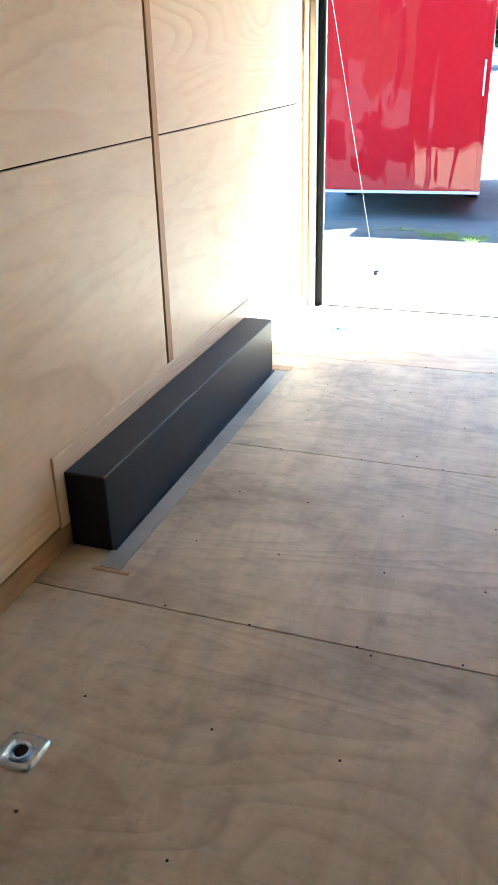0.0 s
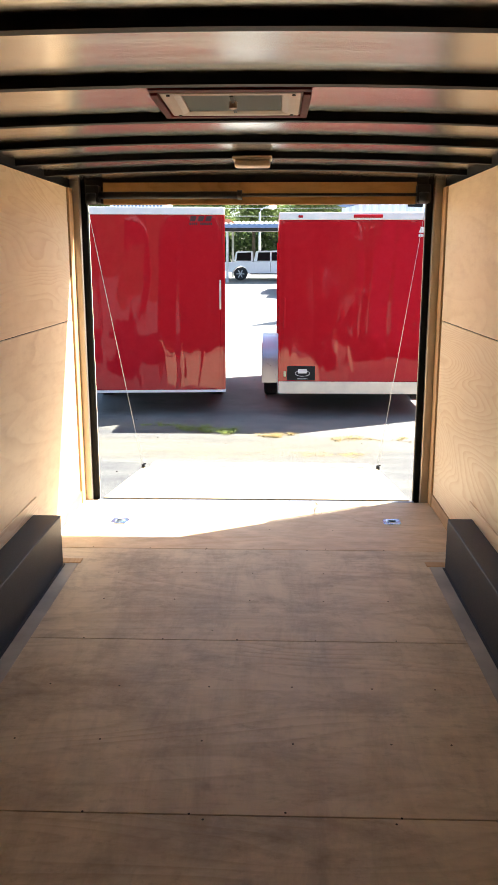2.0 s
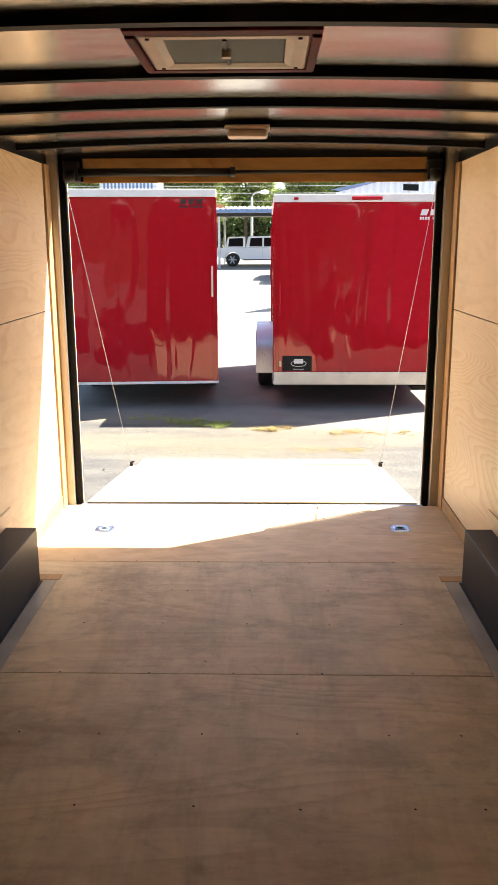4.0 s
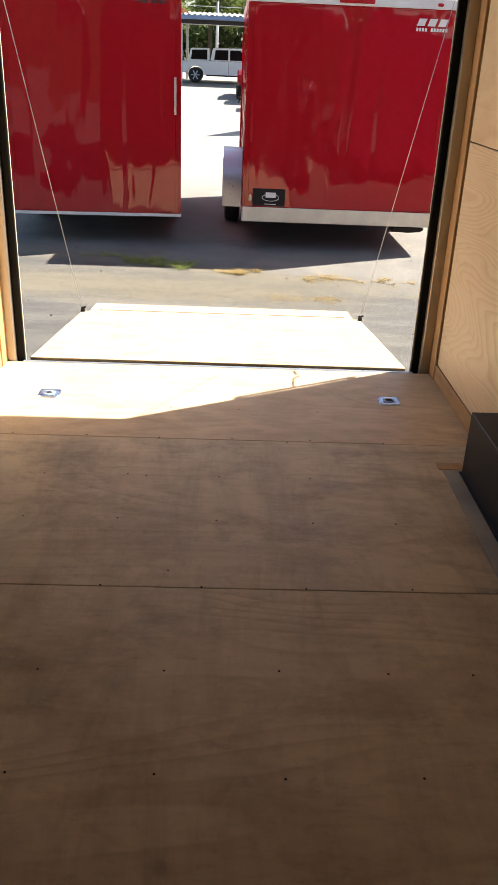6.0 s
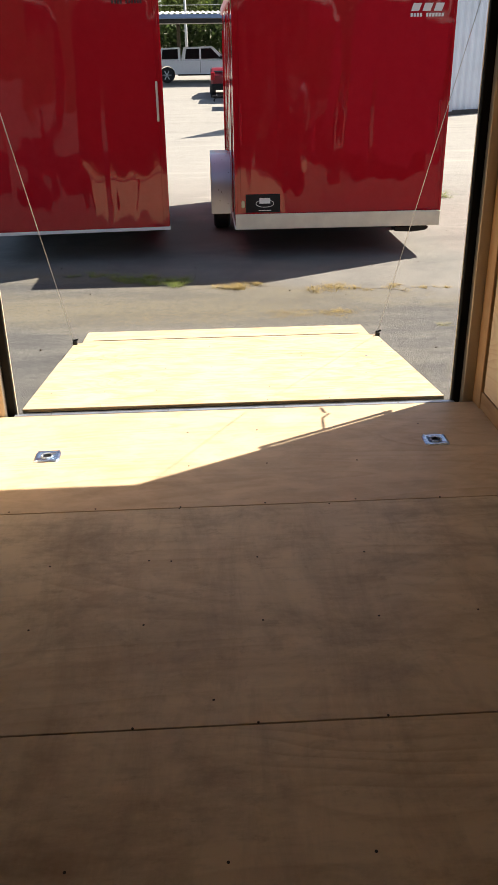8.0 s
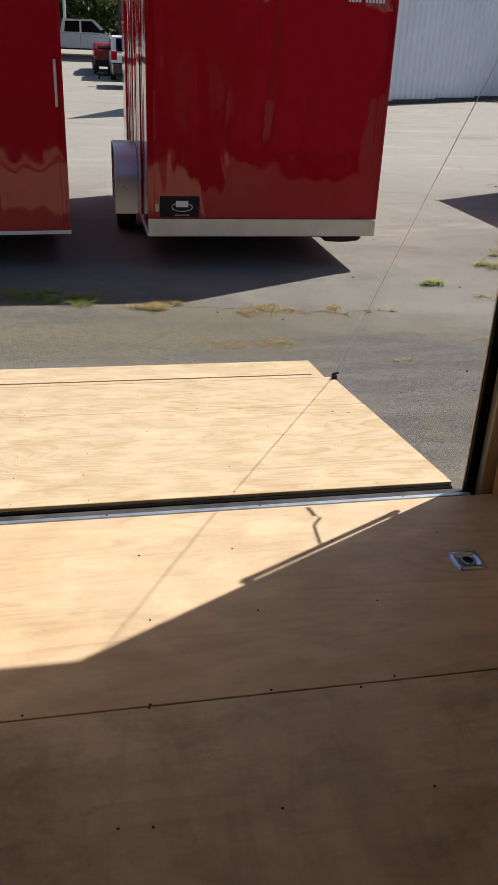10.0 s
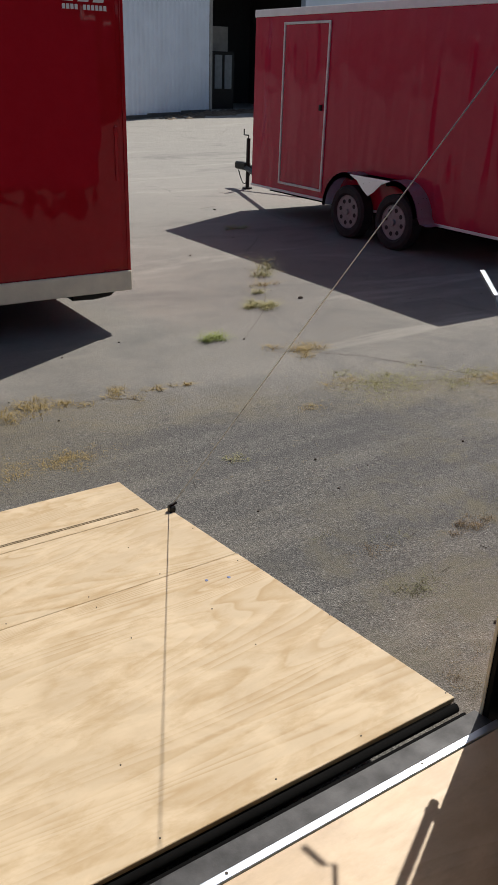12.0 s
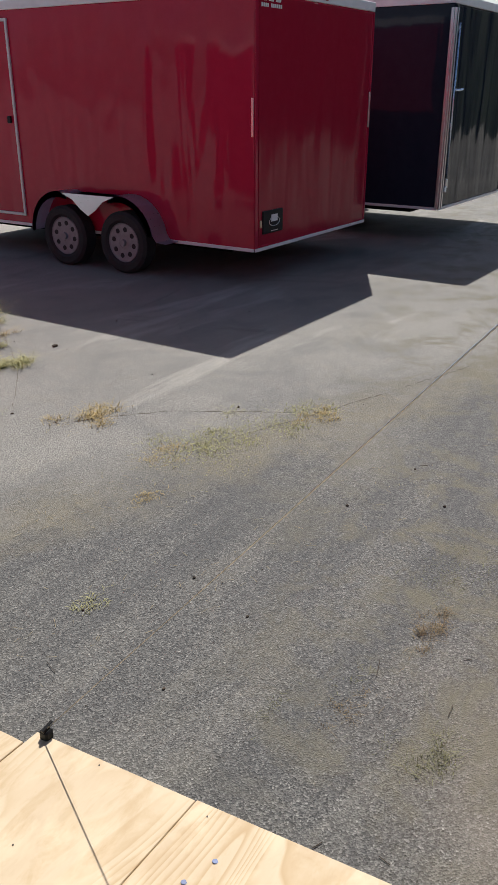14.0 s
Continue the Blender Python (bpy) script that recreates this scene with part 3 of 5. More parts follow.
tagged(part("ceiling", ceil, M["roof_skin"]), "bare galvanised metal roof skin, slightly arched", "ceiling", kind="structure")


def roof_bow(y):
    pts = [(XL - 0.03 + (XR - XL + 0.06) * i / 24) for i in range(25)]
    bm = bmesh.new()
    rows = []
    for x in pts:
        z = bow_z(x)
        rows.append([bm.verts.new((x, y + dy, z + dz)) for dy, dz in ((-0.027, 0.030), (-0.022, 0.0), (0.022, 0.0), (0.027, 0.030))])
    for p, q in zip(rows, rows[1:]):
        for k in range(3):
            bm.faces.new((p[k], p[k + 1], q[k + 1], q[k]))
    bmesh.ops.recalc_face_normals(bm, faces=bm.faces)
    return bm


bows = thing("ceiling_beam", (0, -3.6, 2.2), "row of black steel roof bows under the skin", "beam", kind="structure")
for y_ in (-0.59, -1.15, -1.74, -2.33, -3.00, -3.63, -4.24, -4.85, -5.46, -6.07, -6.68, -7.25):
    part("roof_bow", roof_bow(y_), M["black_rib"], bows)
for xi in (XL, XR):
    s_ = -1 if xi < 0 else 1
    part("side_rail", bx(*sorted((xi - s_ * 0.004, xi + s_ * 0.03)), YF, 0.0, ZC + 0.004, ZC + 0.10), M["black_rib"], bows)

# roof vent and dome lamp
vent = thing("roof_vent", (-0.03, -2.68, 2.24), "ivory plastic roof vent in a red-brown frame", "vent")
vx, vy = -0.045, -2.68
for x0, x1, y0, y1 in ((-0.262, 0.262, -0.268, -0.218), (-0.262, 0.262, 0.218, 0.262), (-0.262, -0.236, -0.2175, 0.2175), (0.236, 0.262, -0.2175, 0.2175)):
    part("frame_board", bx(vx + x0, vx + x1, vy + y0, vy + y1, 2.243 if x1 - x0 < 0.1 else 2.250, 2.350, 0.003), M["primer"], vent, "red-brown frame board")
tr_ = bmesh.new()
loops = []
for hx, hy, z in ((0.235, 0.21, 2.264), (0.235, 0.21, 2.255), (0.228, 0.203, 2.250), (0.190, 0.175, 2.250), (0.168, 0.155, 2.257), (0.166, 0.153, 2.2905)):
    loops.append([tr_.verts.new((vx + sx * hx, vy + sy * hy, z)) for sx, sy in ((-1, -1), (1, -1), (1, 1), (-1, 1))])
for p, q in zip(loops, loops[1:]):
    for k in range(4):
        tr_.faces.new((p[k], p[(k + 1) % 4], q[(k + 1) % 4], q[k]))
bmesh.ops.recalc_face_normals(tr_, faces=tr_.faces)
part("garnish", tr_, M["ivory"], vent)
# added sheet near the garnish, passes for the lid and hides the shaft
part("lid_sheet", bx(vx - 0.165, vx + 0.165, vy - 0.152, vy + 0.152, 2.259, 2.261), M["screen"], vent, "grey sheet added to stand for the vent lid")
part("lid", bx(vx - 0.175, vx + 0.175, vy - 0.165, vy + 0.165, 2.462, 2.468), M["diffuser"], vent, "smoked translucent lid")
for x0, x1, y0, y1 in ((-0.165, -0.157, -0.155, 0.155), (0.157, 0.165, -0.155, 0.155), (-0.157, 0.157, -0.155, -0.147), (-0.157, 0.157, 0.147, 0.155)):
    part("shaft_wall", bx(vx + x0, vx + x1, vy + y0, vy + y1, 2.291, 2.461), M["ivory"], vent)
part("crank_arm", bx(vx - 0.006, vx + 0.006, vy - 0.15, vy + 0.15, 2.251, 2.2585), M["black_plastic"], vent)
part("crank_knob", cyl((vx, vy - 0.02, 2.236), (vx, vy - 0.02, 2.2585), 0.014), M["ivory"], vent)
for sx in (-1, 1):
    for sy in (-1, 1):
        part("screw", cyl((vx + sx * 0.205, vy + sy * 0.185, 2.246), (vx + sx * 0.205, vy + sy * 0.185, 2.2505), 0.006, 8), M["screw"], vent)
lamp = thing("dome_lamp", (-0.02, -1.23, 2.25), "unlit ivory plastic dome lamp under a roof bow", "lamp")
part("base", bx(-0.125, 0.085, -1.23, -1.10, 2.240, 2.258, 0.006), M["ivory"], lamp)
part("lens", bx(-0.115, 0.075, -1.22, -1.11, 2.205, 2.2395, 0.014, seg=2), M["ivory"], lamp)

# floor: cross-laid sheets
floor = thing("floor", (0, -3.6, -0.02), "bare worn plywood floor with screwed sheets", "floor", kind="structure")
cuts = [YE - 0.03] + SEAMS + [YF]
cuts = [c for c in cuts if c >= YF]
for a, b in zip(cuts, cuts[1:]):
    sheet = part("plywood_sheet", bx(XL, XR, b + 0.0022, a - 0.0022, -0.019, 0.0, 0.0015), M["floor_ply_clean" if a > -0.5 else "floor_ply"], floor)
part("floor_frame", bx(XL, XR, YF, 0.03, -0.03, -0.022), M["black_rib"], floor)
part("edge_strip", bx(-1.19, 1.13, YE - 0.029, YE - 0.006, -0.03, 0.002, 0.002), M["strip_alu"], floor, "bare aluminium edge strip")
for k in range(4):
    part("strip_screw", cyl((-1.0 + 0.61 * k, YE - 0.015, 0.001), (-1.0 + 0.61 * k, YE - 0.015, 0.003), 0.004, 8), M["screw"], floor)
for s_, xw, xb in ((-1, XL, -1.115), (1, XR, 1.088)):
    part("floor_strip", bx(*sorted((xb, xb - s_ * 0.085)), -3.27, -1.252, 0.0005, 0.004, 0.001), M["grey_strip"], floor, "thin grey-sanded filler strip")
for x0, x1, y0, y1 in ((-1.13, -0.99, -3.292, -3.276), (-1.14, -1.02, -1.245, -1.175), (0.99, 1.11, -1.245, -1.175)):
    part("wood_shim", bx(x0, x1, y0, y1, 0.0004, 0.004, 0.001), M["pine_y"], floor, "brown wood shim")
rng = random.Random(4)
screw_me = None
SCREW_ROWS = ((-0.23, (-0.28, 0.06, 0.45, 0.86)), (-0.60, (-0.28, 0.08, 0.50)), (-0.97, (-1.0, -0.66, -0.31, 0.05, 0.42, 0.77)), (-0.99, (-0.31, 0.31)),
              (-1.37, (-0.77, -0.42, -0.33, -0.02, 0.38)), (-1.74, (-0.78, -0.41, -0.01, 0.36, 0.71)), (-2.10, (-0.18,)), (-2.19, (-0.78, -0.42, -0.06, 0.30, 0.68)),
              (-2.62, (-0.82, -0.54, -0.15, 0.18, 0.52, 0.78)), (-3.02, (-0.84, -0.54, -0.16, 0.19, 0.53, 0.76)), (-3.41, (-0.8, -0.50, -0.16, 0.15, 0.52, 0.86)), (-3.44, (-0.12, 0.5)),
              (-3.85, (-0.85, -0.45, -0.1, 0.3, 0.7)), (-4.25, (-0.8, -0.4, 0.0, 0.4, 0.8)), (-4.65, (-0.9, -0.5, -0.1, 0.3, 0.7)), (-5.1, (-0.6, 0.1, 0.6)))
for row_y, row_x in SCREW_ROWS:
    for x in row_x:
        if screw_me is None:
            o = part("floor_screw", cyl((0, 0, -0.001), (0, 0, 0.0012), 0.0040, 8), M["screw"])
            screw_me = o.data
        else:
            o = new("floor_screw", screw_me)
        o.parent = floor
        o.location = Vector((x + rng.uniform(-0.01, 0.01), row_y + rng.uniform(-0.008, 0.008), 0)) - floor.location

# wheel boxes
for xa, xb in ((XL + 0.011, -1.115), (1.088, XR - 0.011)):
    b_ = thing("wheel_box", ((xa + xb) / 2, -2.2, 0), "black powder-coated steel wheel box against the wall", "wheel box", "wheel boxes")
    part("body", bx(xa, xb, -3.17, -1.265, 0.0, 0.30, 0.006, seg=2), M["black_box"], b_)
    inner = xb if xb < 0 else xa
    part("bottom_flange", bx(*sorted((inner, inner + (0.014 if inner < 0 else -0.014))), -3.165, -1.27, 0.0042, 0.008), M["black_box"], b_)


def tie_ring(x, y):
    t = thing("floor_tie_ring", (x, y, 0), "zinc-plated recessed tie-down ring in the floor", "tie-down", "tie-down rings")
    pan = bmesh.new()
    rings = []
    for half, z in ((0.060, 0.0005), (0.057, 0.0045), (0.051, 0.0065), (0.043, 0.0065), (0.037, 0.0048), (0.030, 0.0016), (0.024, 0.0012)):
        loop = []
        for k in range(24):
            a = 2 * math.pi * k / 24
            u, w = math.cos(a), math.sin(a)
            f = half / (abs(u) ** 7 + abs(w) ** 7) ** (1 / 7)
            loop.append(pan.verts.new((x + u * f, y + w * f, z)))
        rings.append(loop)
    for p, q in zip(rings, rings[1:]):
        for k in range(24):
            pan.faces.new((p[k], p[(k + 1) % 24], q[(k + 1) % 24], q[k]))
    pan.faces.new(rings[-1])
    bmesh.ops.recalc_face_normals(pan, faces=pan.faces)
    part("pan", pan, M["zinc"], t, smooth=True)
    # flat black disc paints the shade of a well that isn't sunk
    part("well", cyl((x, y, 0.0010), (x, y, 0.0019), 0.019, 16), M["black_plastic"], t, "black disc for the shaded round well")
    ring = bmesh.new()
    pts = [(x + 0.025 * math.cos(a), y - 0.004 + 0.026 * math.sin(a), 0.0065) for a in [i * math.pi / 10 for i in range(21)]]
    for p, q in zip(pts, pts[1:]):
        cyl(p, q, 0.0045, 8, bm=ring)
    part("ring", ring, M["zinc"], t, smooth=True)
    part("hinge_bar", bx(x - 0.030, x + 0.030, y + 0.018, y + 0.030, 0.0012, 0.0085, 0.002), M["zinc"], t)
    for sx in (-1, 1):
        for sy in (-1, 1):
            part("bolt", cyl((x + sx * 0.047, y + sy * 0.047, 0.005), (x + sx * 0.047, y + sy * 0.047, 0.0085), 0.005, 8), M["zinc"], t)


for p in ((0.905, -0.425), (-0.935, -0.455), (-0.898, -4.08), (0.87, -4.08)):
    tie_ring(*p)

# rear frame
rear = thing("door_frame", (0, 0.05, 0), "black painted steel frame round the rear opening", "door frame", kind="structure")
PL, PR = -1.19, 1.13
part("post", bx(XL - 0.10, PL, 0.090, 0.115, -0.10, 2.42, 0.004), M["post_black"], rear)
part("post", bx(PR, XR + 0.10, 0.090, 0.115, -0.10, 2.42, 0.004), M["post_black"], rear)
part("lintel", bx(PL, PR, 0.036, 0.114, 2.10, 2.42, 0.003), M["black_steel"], rear)
part("hinge_plate", bx(0.55, 1.11, 0.148, 0.155, -0.060, -0.054, 0.001), M["dull_alu"], rear, "dull metal hinge plate edge")
part("sill_plate", extrude_profile([(YE - 0.0015, -0.014), (YE + 0.072, -0.026), (YE + 0.074, -0.059), (YE - 0.0015, -0.059)], "x", PL, PR, 0.002), M["sill_steel"], rear, "dusty grey steel sill plate")
part("sill", bx(PL, PR, YE - 0.011, 0.172, -0.12, -0.060, 0.003), M["black_gap"], rear)
for x0, x1 in ((XL + 0.010, XL - 0.030), (XR - 0.010, XR + 0.030)):
    part("jamb_trim", bx(*sorted((x0, x1)), -0.066, 0.044, 0.0, ZC, 0.002), M["pine"], rear, "pine jamb trim")
for x0, x1 in ((XL - 0.04, PL - 0.042), (PR + 0.042, XR + 0.04)):
    part("inner_post", bx(x0, x1, 0.0445, 0.0895, -0.03, 2.42, 0.004), M["bronze"], rear)
# pale colour stands in for sunlight on the posts' outer lip
for x0, x1 in ((PL + 0.0005, PL + 0.004), (PR - 0.004, PR - 0.0005)):
    part("outer_lip", bx(x0, x1, 0.108, 0.119, -0.055, 2.099, 0.001), M["cream_bar"], rear, "pale strip for the sunlit outer post edge")
part("header_board", bx(-1.06, 1.045, 0.006, 0.034, 2.092, 2.235, 0.002), M["pine_x"], rear, "stained pine header board")
spring = thing("spring_tube", (0, -0.03, 2.15), "black ramp-door spring tube along the header", "door spring")
part("tube", cyl((-1.08, -0.03, 2.150), (-0.13, -0.03, 2.150), 0.024, 16), M["black_steel"], spring, smooth=True)
part("collar", cyl((-0.15, -0.03, 2.150), (-0.12, -0.03, 2.150), 0.031, 16), M["black_steel"], spring)
part("shaft", cyl((-0.13, -0.03, 2.150), (1.06, -0.03, 2.150), 0.011, 12), M["black_steel"], spring, smooth=True)
for x in (-1.125, 1.085):
    part("bracket", bx(x - 0.045, x + 0.045, -0.06, 0.0345, 2.095, 2.215, 0.008), M["black_steel"], spring)
    part("drum", cyl((x - 0.03, -0.06, 2.13), (x + 0.03, -0.06, 2.13), 0.035, 16), M["black_steel"], spring, smooth=True)

# ramp door, let down on the lot
RA, RB, RC = (0.21, -0.032), (2.03, -0.262), (2.57, -0.338)


def slab(x0, x1, a, b, thick, bev=0.002, x2=None, x3=None):
    x2 = x0 if x2 is None else x2
    x3 = x1 if x3 is None else x3
    bm = bmesh.new()
    t = Vector((0, 0, -thick))
    top = [Vector((x0, a[0], a[1])), Vector((x1, a[0], a[1])), Vector((x3, b[0], b[1])), Vector((x2, b[0], b[1]))]
    up = [bm.verts.new(p) for p in top]
    dn = [bm.verts.new(p + t) for p in top]
    bm.faces.new(up)
    bm.faces.new(dn[::-1])
    for i in range(4):
        j = (i + 1) % 4
        bm.faces.new((up[j], up[i], dn[i], dn[j]))
    bmesh.ops.recalc_face_normals(bm, faces=bm.faces)
    if bev:
        bmesh.ops.bevel(bm, geom=bm.edges[:], offset=bev, segments=1, affect="EDGES")
    return bm


def on_ramp(y):
    a, b = (RA, RB) if y < RB[0] else (RB, RC)
    return a[1] + (y - a[0]) / (b[0] - a[0]) * (b[1] - a[1])


ramp = thing("ramp_door", (0, 0.2, -0.04), "lowered ramp door faced with pale plywood", "ramp door")
split = 1.42
part("plywood_sheet", slab(-1.186, 1.125, RA, (split - 0.001, on_ramp(split)), 0.019), M["ramp_ply"], ramp)
part("plywood_sheet", slab(-1.181, 1.121, (split + 0.001, on_ramp(split)), RB, 0.019), M["ramp_ply"], ramp)
part("flap", slab(-1.125, 1.068, (RB[0] + 0.004, RB[1]), RC, 0.016, x2=-1.145, x3=1.09), M["ramp_ply"], ramp, "hinged plywood end flap")
# two thin strips paint the groove's shade on top of the plywood
for y in (2.098, 2.112):
    part("flap_hinge", slab(-1.05, 1.0, (y, on_ramp(y) + 0.003), (y + 0.007, on_ramp(y + 0.007) + 0.002), 0.003, 0), M["flap_hinge"], ramp, "brown strip coloured as the shaded hinge groove")
part("frame", slab(-1.186, 1.125, (RA[0] + 0.01, RA[1] - 0.0195), (RB[0] - 0.02, RB[1] - 0.0195), 0.035, 0), M["black_steel"], ramp)
part("hinge", cyl((-1.18, 0.196, -0.060), (1.12, 0.196, -0.060), 0.014, 12), M["black_gap"], ramp, smooth=True)
for x, s_ in ((1.112, 1), (-1.172, -1)):
    hook = part("cable_hook", bx(x - 0.012, x + 0.02, 1.965, 2.0, -0.262, -0.225, 0.006), M["black_steel"], ramp)
    part("hook_pin", cyl((x - 0.012, 1.982, -0.225), (x + 0.03, 1.982, -0.215), 0.007, 8), M["black_steel"], hook)
for y in (0.24, 0.53, 0.80, 1.09, 1.36, 1.45, 1.75):
    for k in range(8):
        x = -1.10 + 0.315 * k + rng.uniform(-0.02, 0.02)
        if rng.random() < 0.45:
            continue
        o = new("ramp_screw", screw_me)
        o.scale = (0.6, 0.6, 1)
        o.parent = ramp
        o.location = Vector((x, y, on_ramp(y) + 0.0008)) - ramp.location
for p in ((0.984, 1.259), (0.90, 1.29)):
    part("pen_mark", cyl((p[0], p[1], on_ramp(p[1]) - 0.001), (p[0] + 0.0004, p[1], on_ramp(p[1]) + 0.0012), 0.008, 7), M["blue_marker"], ramp, "small blue pen mark")
for xa, xb in ((-1.180, -1.175), (1.118, 1.116)):
    c = thing("ramp_cable", (xa, 0.05, 2.1), "thin steel ramp cable from the header to the ramp", "cable", "ramp cables")
    part("strand", cyl((xa, 0.03, 2.10), (xb, 1.982, -0.225), 0.0018, 8), M["cable"], c, smooth=True)

# locking bar on the rear post
lock = thing("lock_bar", (1.18, 0.16, 0.5), "zinc locking bar with a swung-out handle on the rear post", "lock bar")
part("bar", cyl((1.175, 0.165, 0.53), (1.175, 0.165, 1.45), 0.012, 12), M["zinc"], lock, smooth=True)
for z in (0.56, 1.42):
    part("keeper", bx(1.160, 1.190, 0.116, 0.176, z - 0.012, z + 0.012, 0.004), M["black_steel"], lock)


def flat_bar(pts, w, t):
    """Flat steel lying level, bent from point to point."""
    bm = bmesh.new()
    rows = []
    for i, p in enumerate(pts):
        d = Vector(pts[min(i + 1, len(pts) - 1)]) - Vector(pts[max(i - 1, 0)])
        side = Vector((d.y, -d.x, 0)).normalized() * (w / 2)
        up = Vector((0, 0, t / 2))
        p = Vector(p)
        rows.append([bm.verts.new(q) for q in (p - side - up, p + side - up, p + side + up, p - side + up)])
    for p, q in zip(rows, rows[1:]):
        for k in range(4):
            bm.faces.new((p[k], p[(k + 1) % 4], q[(k + 1) % 4], q[k]))
    bm.faces.new(rows[0])
    bm.faces.new(rows[-1][::-1])
    bmesh.ops.recalc_face_normals(bm, faces=bm.faces)
    return bm


hd_ = part("handle", flat_bar([(1.175, 0.165, 1.02), (1.225, 0.33, 1.07), (1.275, 0.39, 1.08), (1.285, 0.42, 1.12)], 0.010, 0.006), M["dull_alu"], lock)
part("grip", flat_bar([(1.285, 0.421, 1.121), (1.312, 0.505, 1.17)], 0.014, 0.008), M["dull_alu"], hd_, "dull grey grip")

# ---------------------------------------------------------------- the lot
gm = bmesh.new()
xs = [-300, -120, -60, -30, -15, -8, -4, 0, 4, 8, 12, 16, 20, 25, 30, 36, 43, 55, 80, 140, 300]
ys = [-300, -120, -60, -30, -15, -8, -4, 0, 4, 8, 12, 16, 20, 25, 30, 36, 43, 55, 80, 140, 300]
grid = [[gm.verts.new((x, y, ground_z(min(x, 80), min(y, 80)))) for x in xs] for y in ys]
for i in range(len(ys) - 1):
    for j in range(len(xs) - 1):
        gm.faces.new((grid[i][j], grid[i][j + 1], grid[i + 1][j + 1], grid[i + 1][j]))
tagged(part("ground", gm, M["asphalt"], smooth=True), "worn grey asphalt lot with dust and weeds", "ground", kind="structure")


# ---------------------------------------------------------------- parked cargo trailers
def wheel(parent, x, y, r=0.335, out=-1, width=0.2):
    zc = GZ + r
    w = part("wheel", cyl((x - 0.04, y, zc), (x + 0.04, y, zc), 0.06), M["black_steel"], parent)
    h = width / 2
    part("tyre", revolve([(-h * 0.7, r * 0.62), (-h, r * 0.72), (-h, r * 0.9), (-h * 0.75, r), (h * 0.75, r), (h, r * 0.9), (h, r * 0.72), (h * 0.7, r * 0.62)], (x, y, zc), "x", 36), M["rubber"], w)
    o = out * h
    part("rim", revolve([(o * 0.72, r * 0.64), (o * 0.82, r * 0.62), (o * 0.55, r * 0.55), (o * 0.7, r * 0.30), (o * 0.75, r * 0.18), (o * 0.4, r * 0.16)], (x, y, zc), "x", 32), M["rim"], w, "pale painted steel rim", smooth=False)
    for i in range(8):
        a = i * math.pi / 4 + 0.2
        c = Vector((x + o * 0.63, y + r * 0.43 * math.cos(a), zc + r * 0.43 * math.sin(a)))
        part("rim_hole", cyl(c - Vector((0.012, 0, 0)), c + Vector((0.012, 0, 0)), r * 0.085, 8), M["dark_inside"], w)
    part("hub_cap", cyl((x + o * 0.4, y, zc), (x + o * 1.02, y, zc), r * 0.13, 14, r * 0.10), M["rim"], w)


def cargo_trailer(x0, x1, y0, y1, zb, zt, label, mat, bar_h=0.0, wheels=(), tuck=0.115, rear_mat=None):
    t = thing("cargo_trailer", ((x0 + x1) / 2, y0, GZ), label, "trailer", "parked cargo trailers")
    part("body", bx(x0, x1, y0, y1, zb, zt - 0.09, 0.012), mat, t)
    part("roof", bx(x0 + 0.01, x1 - 0.01, y0 + 0.01, y1 - 0.01, zt - 0.09, zt - 0.01, 0.02), M["white_trim"], t)
    for n, a in (("rear_roof_trim", (x0 - 0.006, x1 + 0.006, y0 - 0.012, y0 + 0.05)), ("front_roof_trim", (x0 - 0.006, x1 + 0.006, y1 - 0.05, y1 + 0.012)), ("side_roof_trim", (x0 - 0.012, x0 + 0.03, y0 + 0.051, y1 - 0.051)), ("side_roof_trim", (x1 - 0.03, x1 + 0.012, y0 + 0.051, y1 - 0.051))):
        part(n, bx(*a, zt - 0.095, zt, 0.006), M["white_trim"], t)
    if bar_h:
        part("bumper_bar", bx(x0 - 0.004, x1 + 0.004, y0 - 0.03, y0 - 0.001, zb - 0.01, zb + bar_h, 0.006), M["cream_bar"], t, "dusty pale steel bumper bar")
    else:
        part("rear_bottom_trim", bx(x0 - 0.008, x1 + 0.008, y0 - 0.012, y0 - 0.001, zb - 0.012, zb + 0.022, 0.003), M["white_trim"], t)
    for x in (x0, x1):
        part("side_bottom_trim", bx(*sorted((x + (-0.012 if x == x0 else 0.012), x + (-0.0005 if x == x0 else 0.0005))), y0 + 0.01, y1, zb - 0.012, zb + 0.022, 0.003), M["white_trim"], t)
        part("corner_cap", bx(x - 0.02 if x == x1 else x - 0.008, x + 0.008 if x == x1 else x + 0.02, y0 - 0.009, y0 - 0.0005, zb + 0.03, zt - 0.1, 0.003), mat, t)
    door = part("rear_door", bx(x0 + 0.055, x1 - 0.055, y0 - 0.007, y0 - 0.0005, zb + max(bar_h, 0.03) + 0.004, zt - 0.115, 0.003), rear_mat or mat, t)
    for x in (x0 + 0.16, x1 - 0.16):
        part("door_hinge", cyl((x - 0.06, y0 - 0.012, zb + max(bar_h, 0.03) + 0.012), (x + 0.06, y0 - 0.012, zb + max(bar_h, 0.03) + 0.012), 0.007, 8), mat, door)
    part("chassis", bx(x0 + 0.3, x1 - 0.3, y0 + 0.5, y1 - 0.1, zb - 0.10, zb - 0.013), M["black_gap"], t)
    for wy in wheels:
        for s_, x in ((-1, x0 - tuck), (1, x1 + tuck)):
            wheel(t, x, wy, out=s_)
    return t


